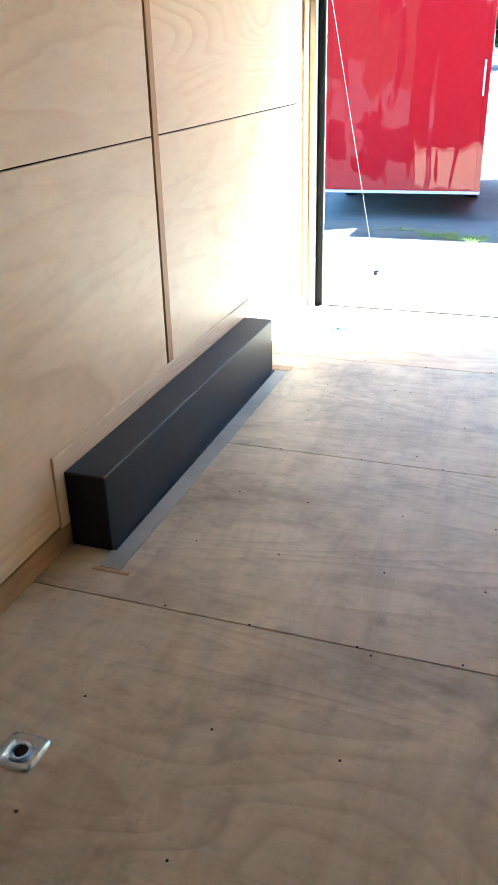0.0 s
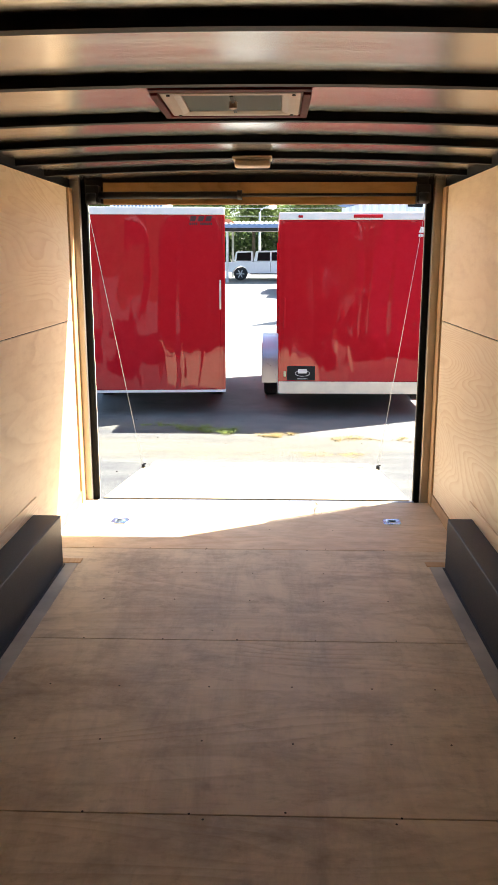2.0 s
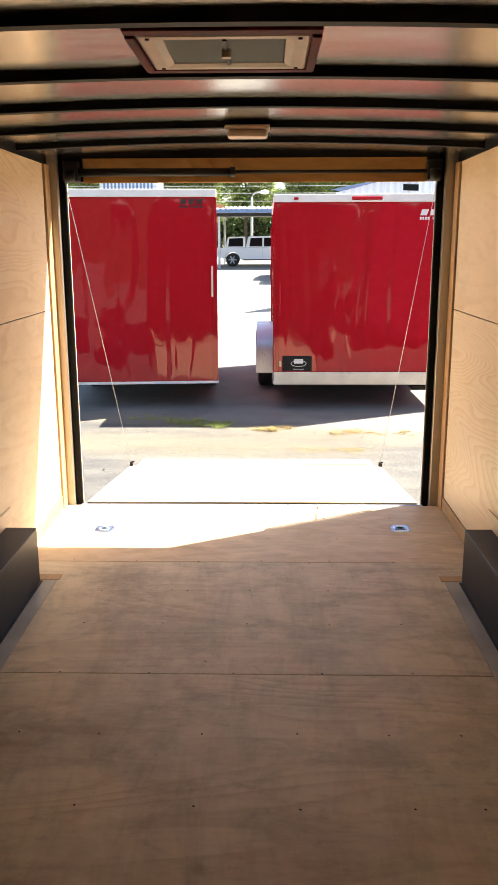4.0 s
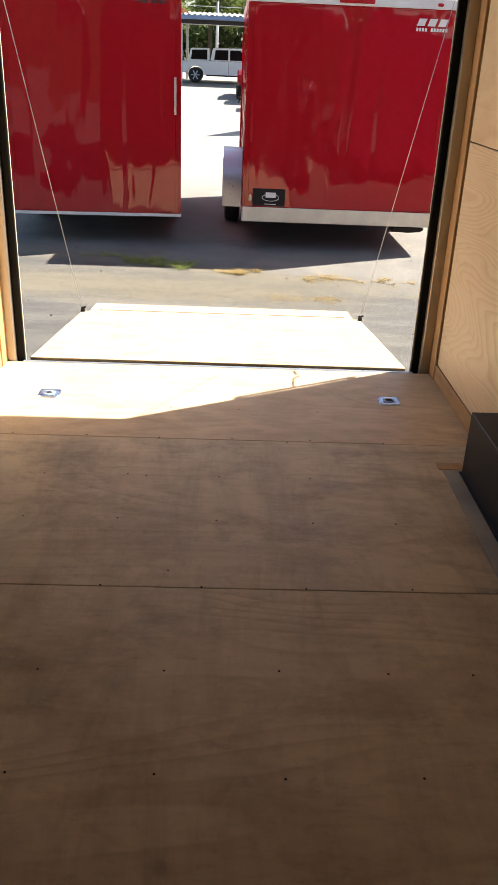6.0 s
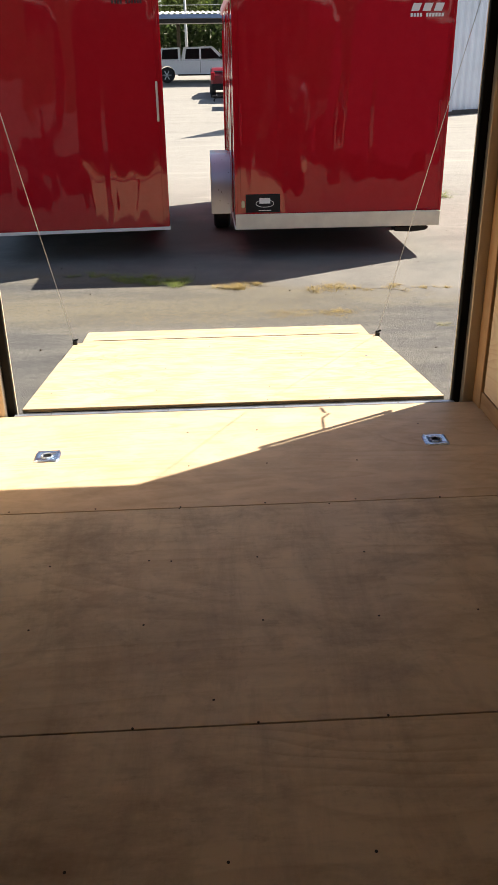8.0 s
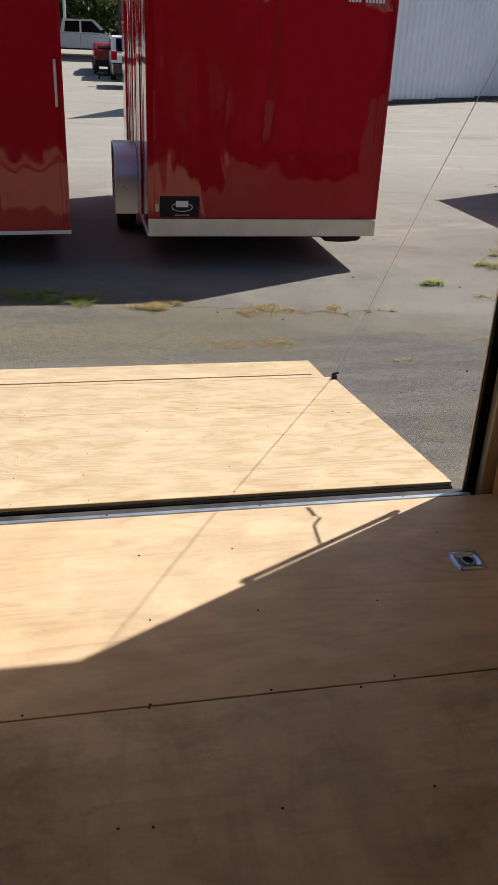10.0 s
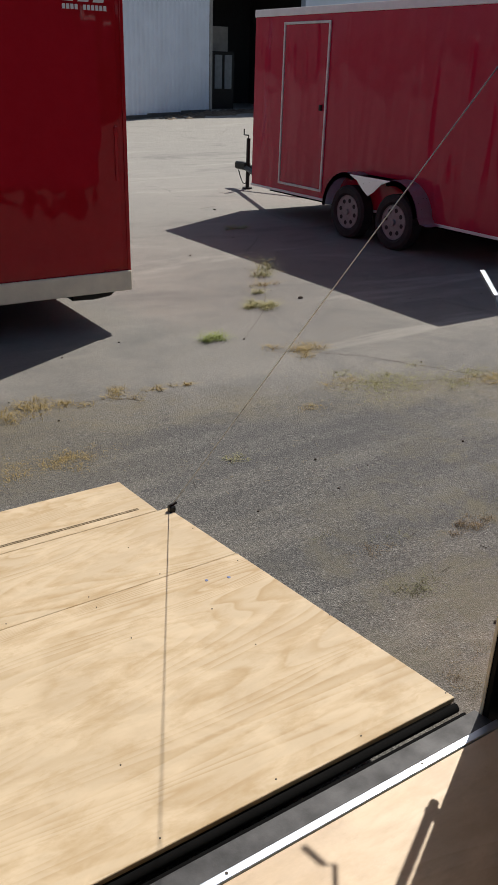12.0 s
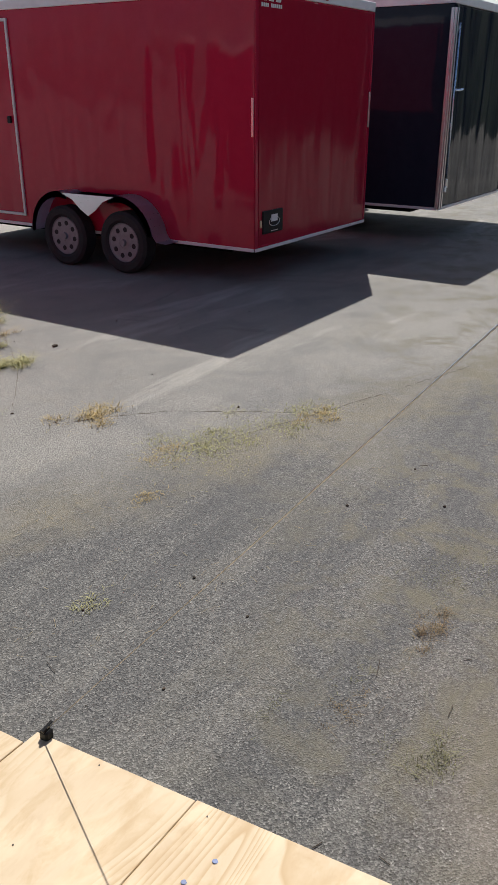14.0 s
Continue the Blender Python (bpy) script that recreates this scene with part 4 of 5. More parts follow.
# narrow trailer with dark roof lettering
def bars(t, x0, x1, y, z0, z1, mat, big=3, small=11):
    """A maker's mark as plain shapes: a row of slanted blocks over a row of fine bars."""
    w = (x1 - x0) / big
    split_z = z0 + (z1 - z0) * 0.42
    for i in range(big):
        a = x0 + i * w
        bm = extrude_profile([(a + 0.02 * w, split_z), (a + 0.72 * w, split_z), (a + 0.95 * w, z1), (a + 0.22 * w, z1)], "y", y - 0.002, y)
        part("mark_block", bm, mat, t)
    w = (x1 - x0) / small
    for i in range(small):
        if i == small // 2 - 1:
            continue
        part("mark_bar", bx(x0 + i * w, x0 + (i + 0.72) * w, y - 0.002, y, z0, z0 + (z1 - z0) * 0.27), mat, t)


def tail_plate(t, x0, x1, y, z0, z1):
    pl = part("lamp_plate", bx(x0, x1, y - 0.022, y - 0.001, z0, z1, 0.008), M["black_plastic"], t, "black lamp plate")
    cx, cz, w, h = (x0 + x1) / 2 + 0.02, (z0 + z1) / 2, (x1 - x0) * 0.26, (z1 - z0) * 0.2
    ring = bmesh.new()
    n = 20
    pts = [(cx + w * math.cos(2 * math.pi * i / n), y - 0.024, cz + h * math.sin(2 * math.pi * i / n)) for i in range(n + 1)]
    for p, q in zip(pts, pts[1:]):
        cyl(p, q, 0.003, 5, bm=ring)
    part("plate_ring", ring, M["logo_white"], pl)
    part("plate_bar", bx(cx - w * 0.6, cx + w * 0.6, y - 0.0245, y - 0.022, cz, cz + h * 1.5), M["logo_white"], pl)
    part("plate_line", bx(cx - w * 0.7, cx + w * 0.7, y - 0.0245, y - 0.022, z0 + 0.02, z0 + 0.026), M["logo_white"], pl)
    part("clearance_lamp", bx(x0 - 0.045, x0 - 0.012, y - 0.02, y - 0.001, cz - 0.045, cz + 0.03, 0.008), M["amber"], t, "pale oval side lamp")


ta = cargo_trailer(-2.43, -0.555, 5.15, 8.9, 0.0, 2.39, "narrow glossy red enclosed cargo trailer with pale trim", M["red"], wheels=(7.0,), tuck=-0.09)
part("latch_bar", bx(-0.622, -0.598, 5.125, 5.1405, 1.09, 1.47, 0.004), M["alu"], ta, "bare metal latch strip")
bars(ta, -1.0, -0.70, 5.138, 2.165, 2.275, M["logo_dark"])
ta.rotation_euler = (0, 0, radians(4.6))
hinge = Vector((-0.555, 5.15, 0))
ta.location = hinge + Matrix.Rotation(radians(4.6), 3, "Z") @ (Vector(ta.location) - hinge)
# middle trailer with a bumper bar
tb = cargo_trailer(0.168, 2.385, 5.05, 9.2, 0.0, 2.32, "glossy red enclosed cargo trailer with a pale bumper bar", M["red"], bar_h=0.15, wheels=(6.95,))
fb = bmesh.new()
prof = [(6.48, -0.08), (6.49, 0.08), (6.505, 0.24), (6.53, 0.38), (6.57, 0.47), (6.62, 0.53), (6.68, 0.57), (6.76, 0.595), (6.85, 0.60), (7.20, 0.60), (7.30, 0.585), (7.37, 0.53), (7.40, 0.44), (7.40, -0.08)]
inner_ = [(6.95 + (y - 6.95) * 0.965, -0.08 + (z + 0.08) * 0.975) for y, z in prof]
fb = extrude_profile(prof + inner_[::-1], "x", -0.075, 0.166)
fen = part("fender", fb, M["fender"], tb, "bright boxy aluminium fender", smooth=True)
fen.data.set_sharp_from_angle(angle=radians(40))
part("fender_lip", bx(-0.082, -0.070, 6.498, 6.512, -0.085, 0.52, 0.003), M["fender"], tb)
bars(tb, 1.93, 2.27, 5.038, 2.015, 2.135, M["logo_white"])
tail_plate(tb, 0.275, 0.645, 5.05, 0.165, 0.355)
part("brake_lamp", bx(1.10, 1.47, 5.02, 5.038, 2.248, 2.288, 0.006), M["lamp_red"], tb, "long red brake lamp")
for x in (0.43, 2.16):
    part("marker_lamp", bx(x - 0.03, x + 0.03, 5.022, 5.038, 2.25, 2.282, 0.008), M["lamp_red"], tb, "small red marker lamp")
for x in (0.235, 2.30):
    part("tail_lamp", bx(x - 0.012, x + 0.012, 5.03, 5.0495, 0.85, 1.25, 0.005), M["lamp_red"], tb, "slim red tail lamp strip")
part("spare_step", extrude_profile([(1.95, -0.055), (2.28, -0.045), (2.34, -0.07), (2.30, -0.105), (2.15, -0.12), (1.95, -0.11)], "y", 5.25, 5.45, 0.01), M["black_steel"], tb)
part("side_door_rail", bx(0.140, 0.166, 8.0, 8.03, 0.3, 2.0, 0.006), M["lamp_red"], tb, "red reflective door rail")
for y in (5.9, 7.1, 8.3):
    part("side_seam", bx(0.160, 0.1675, y - 0.012, y + 0.012, 0.03, 2.2, 0.002), M["red"], tb)
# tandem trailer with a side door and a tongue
tc = cargo_trailer(6.88, 9.37, 4.97, 10.06, 0.04, 2.46, "red tandem-axle enclosed cargo trailer with a side door", M["red_side"], wheels=(6.57, 7.46), rear_mat=M["red_rear_shade"])
tc_f = bmesh.new()
zc_, r_ = GZ + 0.365, 0.47
arc = [(6.57 - r_ * math.cos(a), zc_ + r_ * math.sin(a)) for a in [math.pi * 0.60 * i / 10 for i in range(11)]]
arc += [(7.46 - r_ * math.cos(a), zc_ + r_ * math.sin(a)) for a in [math.pi * (0.40 + 0.60 * i / 10) for i in range(11)]]
arc = [(5.93, 0.05), (6.06, 0.06)] + arc[1:]
fv = [[tc_f.verts.new((x, y, z)) for x in (6.63, 6.878)] for y, z in arc]
for p, q in zip(fv, fv[1:]):
    tc_f.faces.new((p[0], p[1], q[1], q[0]))
bmesh.ops.solidify(tc_f, geom=tc_f.faces[:], thickness=0.008)
for cy, half in ((6.57, arc[2:12]), (7.46, arc[12:])):
    sk = bmesh.new()
    sv_ = []
    for y, z in half:
        d = Vector((y - cy, z - zc_))
        d = d * ((d.length - 0.065) / d.length)
        sv_.append([sk.verts.new((6.628, y, z)), sk.verts.new((6.628, cy + d.x, zc_ + d.y))])
    for p, q in zip(sv_, sv_[1:]):
        sk.faces.new((p[0], p[1], q[1], q[0]))
    bmesh.ops.solidify(sk, geom=sk.faces[:], thickness=0.006)
    part("fender_skirt", sk, M["fender"], tc)
part("fender", tc_f, M["fender"], tc, "bright aluminium twin-arch fender")
apron = [(6.62, zc_ + 0.455), (7.41, zc_ + 0.455), (7.24, zc_ + 0.39), (7.12, zc_ + 0.29), (7.015, zc_ + 0.23), (6.91, zc_ + 0.29), (6.79, zc_ + 0.39)]
part("fender_apron", extrude_profile(apron, "x", 6.625, 6.633), M["fender"], tc, "pale scalloped fender plate")
dr = part("side_door", bx(6.866, 6.879, 8.315, 9.265, 0.18, 2.25, 0.003), M["red_side"], tc, "red side door")
for a in ((8.272, 8.306, 0.145, 2.285), (9.274, 9.308, 0.145, 2.285)):
    part("door_trim", bx(6.855, 6.879, *a, 0.004), M["pale_frame"], dr, "pale door trim")
for z in (0.145, 2.253):
    part("door_trim", bx(6.855, 6.879, 8.308, 9.272, z, z + 0.032, 0.004), M["pale_frame"], dr, "pale door trim")
part("door_latch", bx(6.84, 6.866, 8.35, 8.41, 1.19, 1.27, 0.008), M["black_plastic"], dr, "black flush latch")
part("latch_strip", bx(6.868, 6.8795, 4.985, 5.012, 1.13, 1.48, 0.003), M["alu"], tc, "bare metal latch strip")
part("latch_strip", bx(9.33, 9.36, 4.955, 4.9695, 1.14, 1.53, 0.003), M["alu"], tc, "bare metal latch strip")
bars(tc, 6.96, 7.33, 4.958, 2.255, 2.375, M["logo_white"])
tail_plate(tc, 7.0, 7.39, 4.97, 0.19, 0.42)
for i, x in enumerate((7.7, 7.95, 8.2)):
    part("marker_lamp", bx(x - 0.03, x + 0.03, 4.94, 4.958, 2.39, 2.425, 0.008), M["lamp_red"], tc, "small red marker lamp")
tip = (8.12, 12.15)
for x in (7.25, 9.0):
    part("tongue_beam", rod([(x, 10.0, 0.02), (tip[0], tip[1], 0.04)], 0.05, 4), M["black_steel"], tc)
part("coupler", bx(8.05, 8.19, 12.05, 12.4, 0.0, 0.13, 0.02), M["black_steel"], tc)
jk = part("jack", cyl((8.12, 12.05, GZ + 0.03), (8.12, 12.05, 0.55), 0.035, 12), M["black_steel"], tc)
part("jack_foot", cyl((8.12, 12.05, GZ), (8.12, 12.05, GZ + 0.03), 0.09, 14), M["black_steel"], jk)
part("jack_crank", rod([(8.12, 12.05, 0.55), (8.12, 12.05, 0.60), (8.12, 12.2, 0.60), (8.12, 12.2, 0.70)], 0.012), M["black_steel"], jk)
ch = [(8.1, 12.3, 0.02)] + [(8.08, 12.3 - 0.05 * i, -0.02 - 0.22 * math.sin(math.pi * i / 8)) for i in range(9)]
part("safety_chain", rod(ch, 0.010, 6), M["black_steel"], tc)
# black trailer beside it
td = cargo_trailer(10.4, 12.9, 4.4, 10.5, 0.11, 2.60, "glossy black enclosed cargo trailer with bright trim", M["black_sheet"], wheels=(7.0, 7.8))
for x in (10.40, 10.47):
    part("corner_trim", bx(x - 0.012, x + 0.018, 4.375, 4.3995, 0.12, 2.46, 0.004), M["alu"], td, "bare aluminium corner trim")
part("corner_trim", bx(10.378, 10.3995, 4.40, 4.44, 0.12, 2.46, 0.004), M["alu"], td, "bare aluminium corner trim")
part("side_reflector", bx(10.425, 10.45, 4.385, 4.3995, 1.25, 1.65, 0.003), M["lamp_red"], td, "red reflector strip")
part("lock_rod", cyl((10.53, 4.37, 0.5), (10.53, 4.37, 2.3), 0.014, 10), M["zinc"], td, smooth=True)
hb = part("door_handle", rod([(10.53, 4.36, 1.55), (10.66, 4.33, 1.55), (10.72, 4.33, 1.56)], 0.014), M["zinc"], td, "bright swing handle")
part("handle_hasp", bx(10.56, 10.60, 4.37, 4.3995, 1.62, 1.75, 0.005), M["zinc"], hb)
for z in (0.32, 1.1, 2.2):
    part("rod_guide", bx(10.50, 10.56, 4.36, 4.3995, z, z + 0.07, 0.006), M["zinc"], td)
part("lock_hasp", bx(10.55, 10.62, 4.37, 4.3995, 0.36, 0.48, 0.01), M["alu"], td)


# out of view, added to fill the reflection in the middle trailer's door
te = cargo_trailer(2.35, 4.75, -8.0, -1.3, 0.05, 2.55, "unseen red cargo trailer added beside the open one for reflections", M["red_side"], wheels=(-5.4, -4.5))
part("latch_bar", bx(4.60, 4.63, -1.2995, -1.285, 1.0, 1.4, 0.004), M["alu"], te, "bare metal latch strip")


# ---------------------------------------------------------------- far side of the lot
def pickup(x, y, label, paint, group="", length=5.9, canopy=True, yaw=0.0):
    """Crew-cab pickup seen from its side, facing along +x before turning."""
    gz = ground_z(x, y)
    t = thing("pickup_truck", (x, y, gz), label, "truck", group)
    w = 1.0
    X = lambda v: x + v
    low = [(-2.9, 0.62), (-2.9, 1.12), (-1.0, 1.14), (1.3, 1.12), (2.75, 1.04), (2.95, 0.85), (2.95, 0.45), (2.3, 0.42)]
    for a in range(9):
        b = math.pi * a / 8
        low.append((1.85 + 0.47 * math.cos(b), 0.40 + 0.47 * math.sin(b)))
    low += [(1.3, 0.42), (-1.3, 0.42)]
    for a in range(9):
        b = math.pi * a / 8
        low.append((-1.82 + 0.47 * math.cos(b), 0.40 + 0.47 * math.sin(b)))
    low += [(-2.4, 0.5)]
    part("body", extrude_profile([(X(a), gz + b) for a, b in low], "y", y - w, y + w, 0.02), paint, t)
    cab = [(-1.0, 1.142), (-0.85, 1.80), (0.75, 1.83), (1.55, 1.135)]
    part("cab", extrude_profile([(X(a), gz + b) for a, b in cab], "y", y - w * 0.9, y + w * 0.9, 0.04), paint, t)
    for sy in (-1, 1):
        ya, yb = sorted((y + sy * w * 0.895, y + sy * (w * 0.9 + 0.012)))
        for g in ([(-0.78, 1.2), (-0.70, 1.70), (0.02, 1.72), (0.02, 1.2)], [(0.12, 1.2), (0.12, 1.72), (0.68, 1.73), (1.22, 1.2)]):
            part("side_window", extrude_profile([(X(a), gz + b) for a, b in g], "y", ya, yb), M["car_glass"], t, "dark side window")
        part("door_seam", bx(X(0.05), X(0.065), *sorted((y + sy * w, y + sy * (w + 0.004))), gz + 0.5, gz + 1.12), M["black_plastic"], t)
        part("running_board", bx(X(-1.2), X(1.25), *sorted((y + sy * w * 0.85, y + sy * (w + 0.05))), gz + 0.36, gz + 0.43, 0.01), M["black_plastic"], t)
        part("mirror", bx(X(1.15), X(1.32), *sorted((y + sy * w * 0.92, y + sy * (w + 0.2))), gz + 1.18, gz + 1.36, 0.03), M["black_plastic"], t)
        for wx in (-1.82, 1.85):
            wh = part("wheel", cyl((X(wx), y + sy * 0.75, gz + 0.40), (X(wx), y + sy * 0.9, gz + 0.40), 0.1), M["black_steel"], t)
            yy = y + sy * 0.86
            part("tyre", revolve([(-0.13, 0.26), (-0.14, 0.34), (-0.10, 0.40), (0.10, 0.40), (0.14, 0.34), (0.13, 0.26)], (X(wx), yy, gz + 0.40), "y", 28), M["rubber"], wh)
            for k in range(6):
                a = k * math.pi / 3
                part("spoke", rod([(X(wx), yy + sy * 0.13, gz + 0.40), (X(wx) + 0.25 * math.cos(a), yy + sy * 0.12, gz + 0.40 + 0.25 * math.sin(a))], 0.034, 6), M["alu"], wh)
    part("windscreen", extrude_profile([(X(0.80), gz + 1.80), (X(1.52), gz + 1.17), (X(1.545), gz + 1.17), (X(0.825), gz + 1.80)], "y", y - w * 0.8, y + w * 0.8), M["car_glass"], t)
    if canopy:
        part("canopy", extrude_profile([(X(-2.22), gz + 1.125), (X(-2.10), gz + 1.76), (X(-1.05), gz + 1.80), (X(-1.03), gz + 1.145)], "y", y - 0.92, y + 0.92, 0.04), paint, t, "white bed canopy")
        part("canopy_window", extrude_profile([(X(-2.08), gz + 1.20), (X(-2.0), gz + 1.68), (X(-1.16), gz + 1.71), (X(-1.16), gz + 1.20)], "y", y - 0.935, y - 0.921), M["car_glass"], t)
    part("front_bumper", bx(X(2.85), X(3.05), y - 0.95, y + 0.95, gz + 0.42, gz + 0.66, 0.03), M["alu"], t)
    part("rear_bumper", bx(X(-3.05), X(-2.9), y - 0.95, y + 0.95, gz + 0.45, gz + 0.62, 0.03), M["alu"], t)
    for sy in (-1, 1):
        part("tail_lamp", bx(X(-2.92), X(-2.80), *sorted((y + sy * 0.85, y + sy * 1.005)), gz + 0.75, gz + 1.08, 0.01), M["lamp_red"], t, "red tail lamp")
        part("headlamp", bx(X(2.75), X(2.965), *sorted((y + sy * 0.7, y + sy * 0.98)), gz + 0.80, gz + 0.98, 0.02), M["amber"], t)
    return t


pickup(-0.21, 47.0, "white crew-cab pickup truck with a short bed canopy", M["white_paint"])


def wagon(x, y, label, paint, h=1.55, w=0.92, name="car"):
    """Hatchback wagon standing tail towards the viewer."""
    gz = ground_z(x, y)
    t = thing(name, (x, y, gz), label, "car")
    prof = [(0.0, 0.35), (0.0, 0.95), (0.12, 1.0), (0.35, h), (2.4, h - 0.02), (3.2, 1.0), (4.3, 0.9), (4.45, 0.4)]
    part("body", extrude_profile([(y + a, gz + b) for a, b in prof], "x", x - w, x + w, 0.06), paint, t)
    part("rear_window", extrude_profile([(y + 0.10, gz + 1.02), (y + 0.29, gz + h - 0.12), (y + 0.26, gz + h - 0.10), (y + 0.07, gz + 1.02)], "x", x - w * 0.8, x + w * 0.8), M["car_glass"], t)
    for sx in (-1, 1):
        part("side_window", extrude_profile([(y + 0.4, gz + 1.02), (y + 0.55, gz + h - 0.14), (y + 2.3, gz + h - 0.15), (y + 2.95, gz + 1.02)], "x", *sorted((x + sx * w * 0.99, x + sx * (w + 0.012)))), M["car_glass"], t)
        part("tail_lamp", bx(*sorted((x + sx * w * 0.78, x + sx * (w + 0.01))), y - 0.015, y + 0.16, gz + 0.72, gz + 1.02, 0.02), M["lamp_red"], t, "red tail lamp")
        for wy in (0.85, 3.5):
            part("tyre", revolve([(-0.1, 0.2), (-0.11, 0.28), (-0.08, 0.33), (0.08, 0.33), (0.11, 0.28), (0.1, 0.2)], (x + sx * (w - 0.08), y + wy, gz + 0.33), "x", 24), M["rubber"], t)
    part("bumper", bx(x - w, x + w, y - 0.08, y + 0.06, gz + 0.34, gz + 0.58, 0.03), M["black_plastic"], t)
    return t


wagon(1.78, 31.0, "white wagon with red tail lamps parked nose away", M["white_paint"])
wagon(0.98, 33.5, "dark red hatchback parked nose away", M["maroon_paint"], 1.2, 0.7)

# low utility trailer with its coupler towards the drive
gz_ = ground_z(2, 28)
ut = thing("utility_trailer", (2.4, 28, gz_), "dark grey low utility trailer with plank sides", "trailer")
part("bed", bx(0.80, 4.0, 27.6, 29.4, gz_ + 0.42, gz_ + 0.50, 0.01), M["black_steel"], ut)
for z in (0.0, 0.085, 0.17):
    for y0, y1 in ((27.6, 27.64), (29.36, 29.4)):
        part("side_board", bx(0.80, 4.0, y0, y1, gz_ + 0.505 + z, gz_ + 0.585 + z, 0.004), M["grey_paint"], ut)
part("end_board", bx(0.78, 0.80, 27.6, 29.4, gz_ + 0.42, gz_ + 0.75, 0.004), M["grey_paint"], ut)
part("tongue", rod([(0.9, 28.5, gz_ + 0.40), (0.35, 28.5, gz_ + 0.38), (0.30, 28.5, gz_ + 0.25)], 0.04, 6), M["black_steel"], ut)
part("coupler", bx(0.24, 0.42, 28.43, 28.57, gz_ + 0.36, gz_ + 0.46, 0.02), M["black_steel"], ut)
for y in (27.5, 29.5):
    part("tyre", revolve([(-0.09, 0.18), (-0.10, 0.26), (-0.07, 0.31), (0.07, 0.31), (0.10, 0.26), (0.09, 0.18)], (2.6, y, gz_ + 0.31), "y", 24), M["rubber"], ut)

# carport over the pickup
gz_ = ground_z(0, 47)
cp = thing("carport", (0, 47, gz_), "open carport with blue fascia and pale ribbed roof", "carport")
rf = bmesh.new()
n_ribs = 60
CX0, CX1, CY0, CY1 = -9.0, 9.0, 43.6, 51.0
zz0, zz1 = gz_ + 3.30, gz_ + 3.75
ribs = []
for i in range(n_ribs * 4 + 1):
    x = CX0 + (CX1 - CX0) * i / (n_ribs * 4)
    dz = 0.05 if i % 4 in (1, 2) else 0.0
    ribs.append([rf.verts.new((x, CY0, zz0 + dz)), rf.verts.new((x, CY1, zz1 + dz))])
for p, q in zip(ribs, ribs[1:]):
    rf.faces.new((p[0], q[0], q[1], p[1]))
part("roof", rf, M["roof_metal"], cp)
part("rusty_roof_edge", extrude_profile([(CX0, zz0 + 0.06), (-2.2, zz0 + 0.06), (-2.7, zz0 + 0.40), (CX0, zz0 + 0.40)], "y", 46.0, 46.05), M["rust_roof"], cp, "rusty red roof edge")
part("fascia", bx(CX0, CX1, CY0 - 0.05, CY0, zz0 - 0.20, zz0 - 0.002, 0.005), M["blue_trim"], cp, "blue metal fascia")
part("soffit", bx(CX0, CX1, CY0 + 0.01, CY1, zz0 - 0.20, zz0 - 0.14), M["concrete"], cp)
part("beam", bx(CX0, CX1, CY0 + 0.3, CY0 + 0.5, zz0 - 0.40, zz0 - 0.205, 0.01), M["dark_inside"], cp)
for x in (-2.72, 3.4, -8.8, 8.8):
    for y in (CY0 + 0.4, CY1 - 0.4):
        g = ground_z(max(x, 0), y)
        part("post", bx(x - 0.07, x + 0.07, y - 0.07, y + 0.07, g, zz0 - 0.2, 0.01), M["roof_metal"], cp, "pale square post")

gz_ = ground_z(0, 58)
lp = thing("street_lamp", (-1.04, 58, gz_), "tall pale street lamp with a curved arm", "street lamp")
part("pole", cyl((-1.04, 58, gz_), (-1.04, 58, 5.25), 0.11, 12, 0.08), M["roof_metal"], lp, smooth=True)
part("arm", rod([(-1.04, 58, 5.2), (-0.95, 58, 5.4), (-0.75, 58, 5.55), (-0.35, 58, 5.62)], 0.05, 8), M["roof_metal"], lp)
part("head", revolve([(-0.35, 0.04), (-0.2, 0.14), (0.1, 0.18), (0.3, 0.1), (0.36, 0.02)], (-0.1, 58, 5.60), "x", 16), M["white_trim"], lp, smooth=True)
for k, z in enumerate((5.05, 5.7, 6.3, 6.75)):
    wv = thing("overhead_wire", (0, 60 + k, z), "thin dark overhead wire", "wire", "overhead wires")
    pts = [(-40 + 8 * i, 60 + k, z + 0.012 * (i - 5) ** 2) for i in range(11)]
    part("strand", rod(pts, 0.018, 5), M["roof_metal"], wv)

# blue-striped screen over the narrow trailer
gz_ = ground_z(0, 62)
sb = thing("striped_building", (-10.7, 62, gz_), "pale building end with blue vertical cladding strips", "building")
part("wall", bx(-13.2, -8.6, 62.0, 66.0, gz_, 7.6), M["white_cladding"], sb)
for i in range(14):
    part("cladding_strip", bx(-12.9 + 0.29 * i, -12.75 + 0.29 * i, 61.96, 61.998, gz_, 7.3), M["blue_trim"], sb)
part("roof", bx(-13.4, -8.4, 61.8, 66.2, 7.6, 7.75, 0.02), M["roof_metal"], sb)

# white ribbed-metal building with a bay door
wh_ = thing("warehouse", (12, 26, -0.1), "white ribbed-metal warehouse with an open bay", "building")
A, B = Vector((2.2, 20.90, 0)), Vector((17.2, 28.70, 0))
along = (B - A).normalized()
inward = Vector((-along.y, along.x, 0))
L = (B - A).length


def eave(s):
    u = s / L
    return 3.30 + 0.23 * s if s < 9 else 5.37 - 0.01 * (s - 9)


